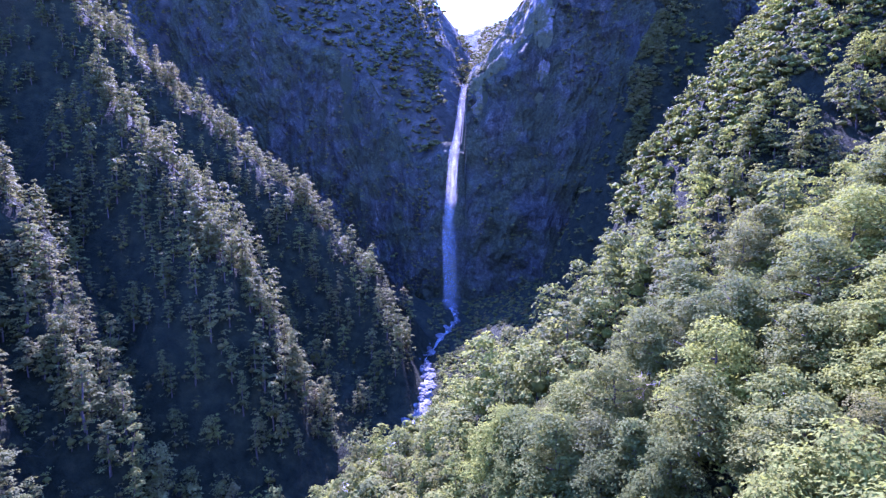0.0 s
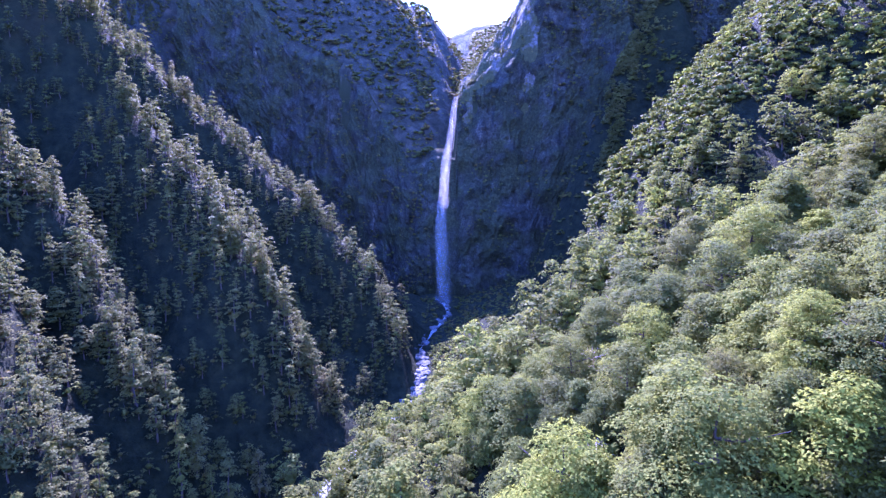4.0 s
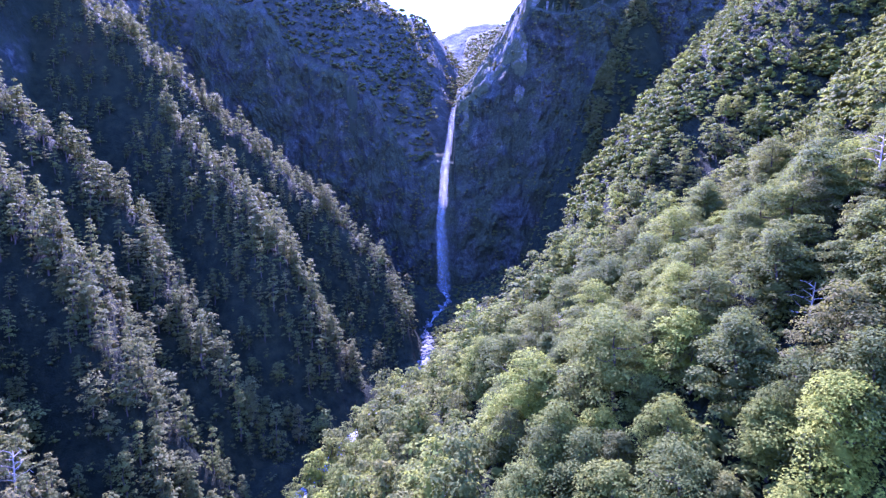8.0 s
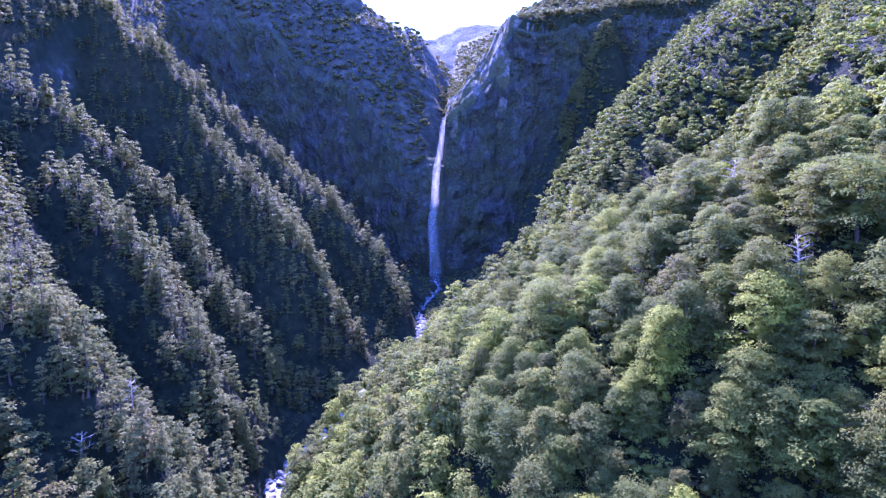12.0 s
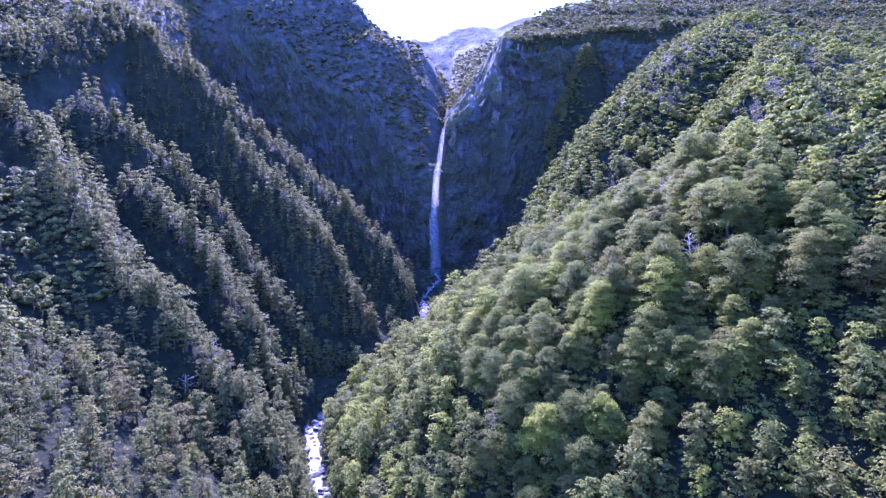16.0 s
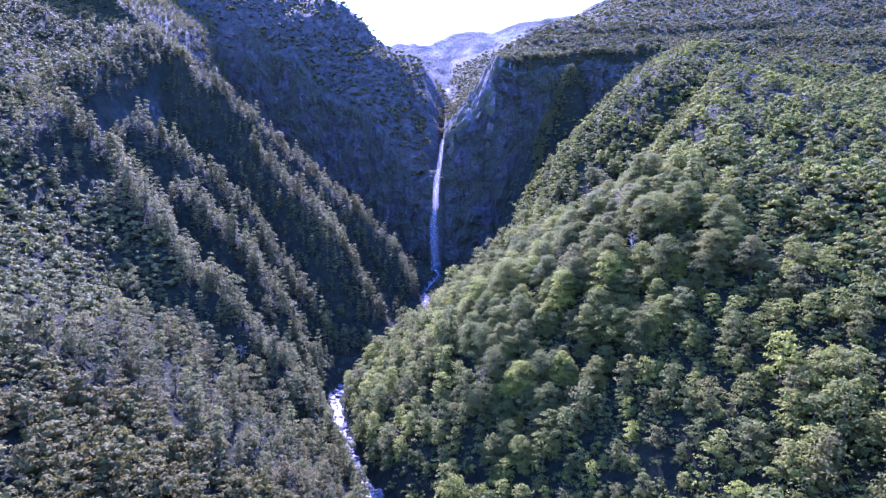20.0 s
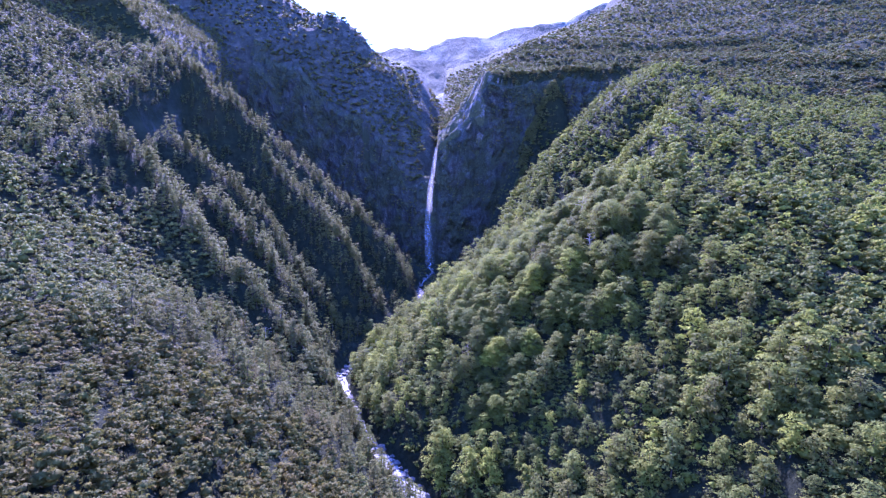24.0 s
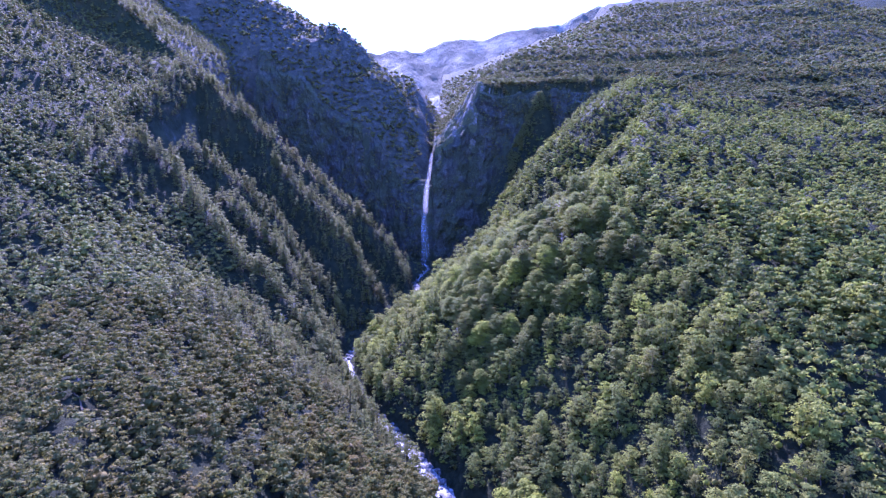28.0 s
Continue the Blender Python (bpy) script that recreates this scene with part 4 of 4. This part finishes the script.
def cliff_scrub():
    """Bushes and small trees clinging to the ledges of the cliff."""
    rng = np.random.RandomState(61)
    P = np.array([v.co for v in cliff.data.vertices])
    P = P[rng.permutation(len(P))]
    keep = fbm(P[:, 0] / 16 + 3, P[:, 2] / 20, 3, 2) + 0.25 * fbm(P[:, 0] / 4, P[:, 2] / 5, 2, 1) > 0.16
    keep &= (np.abs(P[:, 0] - 8) > 9)
    rib = (np.abs(P[:, 0] - 97) < 7) & (rng.uniform(0, 1, len(P)) < 0.5)
    high = (P[:, 0] > 62) & (P[:, 2] > 175 + 14 * fbm(P[:, 0] / 15, P[:, 2] / 15, 2, 3)) & (rng.uniform(0, 1, len(P)) < 0.16)
    left = (P[:, 0] < -4) & (fbm(P[:, 0] / 9 + 7, P[:, 2] / 13, 3, 4) > -0.22)
    P = np.concatenate([P[left][:1300], P[(P[:, 0] < -140) & (rng.uniform(0, 1, len(P)) < 0.5)][:420], P[(keep & ~((np.abs(P[:, 0] - 52) < 18) & (P[:, 2] > 95) & (rng.uniform(0, 1, len(P)) < 0.7))) | rib][:1700], P[high][:850], P[(P[:, 0] > 13) & (P[:, 0] < 66) & (P[:, 2] > 118 + 1.45 * (P[:, 0] - 12)) & (rng.uniform(0, 1, len(P)) < 0.5)][:160]])
    sc = rng.uniform(0.2, 0.55, len(P))
    return forest("cliff_scrub", "dark bushes clinging to wet cliff ledges", P[:, 0], P[:, 1] - 0.5, P[:, 2] - 2.2, sc, TUFT, 62, [SHRUB])


cliff_scrub()

def build_slip():
    """A narrow bare slip of pale earth and stones on the dry slope."""
    t = np.linspace(0, 1, 46)
    cx = -129 + 34 * t + 2.2 * fbm(t * 9, t * 0 + 2, 3, 1)
    cy = -141 - 51 * t + 2.2 * fbm(t * 9, t * 0 + 6, 3, 2)
    w = 0.5 * (0.5 + 1.5 * fbm(t * 7, t * 0 + 9, 3, 3)) * np.sin(np.pi * np.clip(t, 0.02, 0.98)) ** 0.4
    u = np.linspace(-1, 1, 7)[:, None]
    X, Y = cx + u * w * 0.83, cy + u * w * 0.55
    Z = ground_z(X, Y) + 0.45 - 0.4 * u ** 2 + 0.2 * fbm(X / 1.5, Y / 1.5, 3, 0)
    return grid_mesh("earth_slip", np.stack([X, Y, Z], -1).transpose(1, 0, 2), [EARTH])


tagged(new("earth_slip", build_slip()), "narrow slip of bare tan earth between the trees", "bare earth", kind="structure")

# ---- single trees on the near slope ----
def tree_parts(seed, H, R):
    """Meshes of one beech: trunk, limbs, crown."""
    rng = np.random.RandomState(seed)
    V, T, Q = tier_crown(rng, H, R, 11000, 58, 0.20, 0.16)
    crown = mesh_from("crown", V, [T, Q], [LEAF], tint=np.full(len(V), rng.uniform(0, 1)), smooth=np.arange(len(T) + len(Q)) >= len(T))
    bend = rng.uniform(-0.5, 0.5, (6, 2)) * 0.05 * H
    path = [(bend[i, 0] * (i > 0), bend[i, 1] * (i > 0), -2 + (H * 0.92 + 2) * i / 5) for i in range(6)]
    rad = [0.034 * H, 0.026 * H, 0.020 * H, 0.015 * H, 0.009 * H, 0.003 * H]
    trunk = mesh_from("trunk", *tube(path, rad, 7), [BARK], smooth=True)
    limbs = []
    for i in range(4):
        a, h0 = i * 1.9 + rng.uniform(0, 0.8), H * (0.34 + 0.12 * i)
        out = R * rng.uniform(0.55, 0.8)
        d = np.array([math.cos(a), math.sin(a), 0])
        p = [np.array([0, 0, h0]) + d * out * f + np.array([0, 0, 0.28 * out * f ** 1.5 + 0.2 * math.sin(5 * f + i)]) for f in (0, 0.35, 0.7, 1)]
        limbs.append(mesh_from("limb", *tube(p, [0.011 * H, 0.008 * H, 0.005 * H, 0.002 * H], 5), [BARK], smooth=True))
    return trunk, limbs, crown


TREES = []
for i in range(8):
    H = (13.0, 14.0, 11.5, 15.0, 12.5, 13.5, 11.0, 14.5)[i]
    root = new("beech_tree")
    trunk, limbs, crown = tree_parts(500 + i, H, H * (0.40 + 0.02 * (i % 4)))
    part("trunk", trunk, root)
    for l in limbs:
        part("limb", l, root)
    part("crown", crown, root)
    tagged(root, ("olive-green mountain beech tree with layered crown", "pale green mountain beech with a broad domed crown")[i % 2], "tree", "beech trees on the slope")
    TREES.append(root)


def plant_single():
    rng = np.random.RandomState(77)
    x, y = scatter(8, 106, -40, 112, 6.9, 41)
    ok = wooded(x, y) & closest_zone(x, y)
    for sx, sy in ((45, 115), (34, 90), (43, 73), (76, -3), (51, 14), (58, 20), (70, -14), (26, 60), (14, -6), (64, 92), (84, 40)):
        ok &= np.hypot(x - sx, y - sy) > 4.2
    x, y = x[ok], y[ok]
    z = ground_z(x, y)
    for i in range(len(x)):
        m = pose(x[i], y[i], z[i] - 0.3, 0, 0, rng.uniform(0, 360)) @ Matrix.Scale(rng.uniform(0.66, 1.25), 4)
        if i < len(TREES):
            TREES[i].matrix_basis = m
        else:
            ob = copy_thing(TREES[rng.randint(len(TREES))], m)
            ob.scale = m.to_scale()


plant_single()


# ---- boulders in the stream ----
def boulder_mesh(seed):
    rng = np.random.RandomState(seed)
    bm = bmesh.new()
    bmesh.ops.create_icosphere(bm, subdivisions=2, radius=1.0)
    ph = rng.uniform(0, 9, 3)
    for v in bm.verts:
        n = noise.noise(v.co * 1.3 + Vector(ph)) * 0.45 + noise.noise(v.co * 3.1 + Vector(ph)) * 0.16
        v.co *= 1 + n
        v.co.z *= 0.68
    me = bpy.data.meshes.new("boulder")
    bm.to_mesh(me)
    bm.free()
    me.materials.append(STONE)
    return me


def lay_boulders():
    rng = np.random.RandomState(88)
    kinds = [boulder_mesh(900 + i) for i in range(7)]
    ys = np.concatenate([rng.uniform(-100, 110, 190), rng.uniform(195, 320, 40), rng.uniform(203, 244, 60)])
    for i, y in enumerate(ys):
        x0, z0 = stream_at(y)
        half = 5.6 if y < -5 else 3.7 if y < 200 else 2.8
        x = x0 + half * rng.uniform(-1, 1)
        r = rng.uniform(0.6, 1.6) ** 1.5
        ob = new("boulder", kinds[rng.randint(7)])
        ob.matrix_basis = pose(x, y, z0 + 0.7, rng.uniform(-15, 15), rng.uniform(-15, 15), rng.uniform(0, 360)) @ Matrix.Diagonal((r * rng.uniform(0.9, 1.4), r, r * rng.uniform(0.8, 1.1), 1))
        tagged(ob, "rounded grey boulder in the white stream", "boulder", "boulders in the stream")


lay_boulders()


# ---- dead trees on the slope ----
def dead_tree(seed, H, R):
    rng = np.random.RandomState(seed)
    root = new("dead_tree")
    lean = rng.uniform(-0.12, 0.12, 2)
    path = [(lean[0] * H * f, lean[1] * H * f, -1 + (H + 1) * f) for f in (0, 0.3, 0.6, 0.85, 1)]
    part("trunk", mesh_from("trunk", *tube(path, [0.030 * H, 0.024 * H, 0.017 * H, 0.010 * H, 0.004 * H], 6), [DEADWOOD], smooth=True), root)
    for i in range(11):
        f = 0.35 + 0.6 * i / 11
        a = i * 2.4 + rng.uniform(-0.4, 0.4)
        d = np.array([math.cos(a), math.sin(a), 0])
        p0 = np.array([lean[0] * H * f, lean[1] * H * f, -1 + (H + 1) * f])
        L = R * rng.uniform(0.6, 1.1) * (1.15 - 0.5 * f)
        bend = rng.uniform(-0.3, 0.3, (4, 3)) * 0.25 * L
        bend[0] = 0
        p = [p0 + d * L * g + np.array([0, 0, 0.45 * L * g]) + bend[j] for j, g in enumerate((0, 0.4, 0.75, 1))]
        V, Q = tube(p, [0.011 * H, 0.008 * H, 0.005 * H, 0.002 * H], 4)
        VV, QQ, base = [V], [Q], len(V)
        for j in (1, 2, 2, 3):
            tw = rng.normal(size=3) * np.array([1, 1, 0.6])
            tw /= np.linalg.norm(tw)
            v, q = tube([p[j], p[j] + tw * L * 0.25, p[j] + tw * L * 0.45 + np.array([0, 0, 0.08 * L])], [0.005 * H, 0.0035 * H, 0.0015 * H], 3)
            VV.append(v)
            QQ.append(q + base)
            base += len(v)
        part("branch", mesh_from("branch", np.concatenate(VV), np.concatenate(QQ), [DEADWOOD]), root)
    return tagged(root, "bare silver-grey dead tree with spreading branches", "dead tree", "dead trees on the slope")


def stand_dead():
    kinds = [dead_tree(700 + i, 9.5, 3.6 + 0.4 * i) for i in range(3)]
    spots = ((45, 115), (34, 90), (43, 73), (76, -3), (51, 14), (58, 20), (70, -14), (26, 60), (1, 36), (14, -6), (64, 92), (84, 40), (-92, 44), (-96, 24))
    rng = np.random.RandomState(71)
    for i, (x, y) in enumerate(spots):
        z = float(ground_z(x, y)) + 1.2
        m = pose(x, y, z - 2.4, rng.uniform(-9, 9), rng.uniform(-9, 9), rng.uniform(0, 360)) @ Matrix.Scale(rng.uniform(0.8, 1.05), 4)
        if i < 3:
            kinds[i].matrix_basis = m
        else:
            copy_thing(kinds[i % 3], m).scale = m.to_scale()


stand_dead()
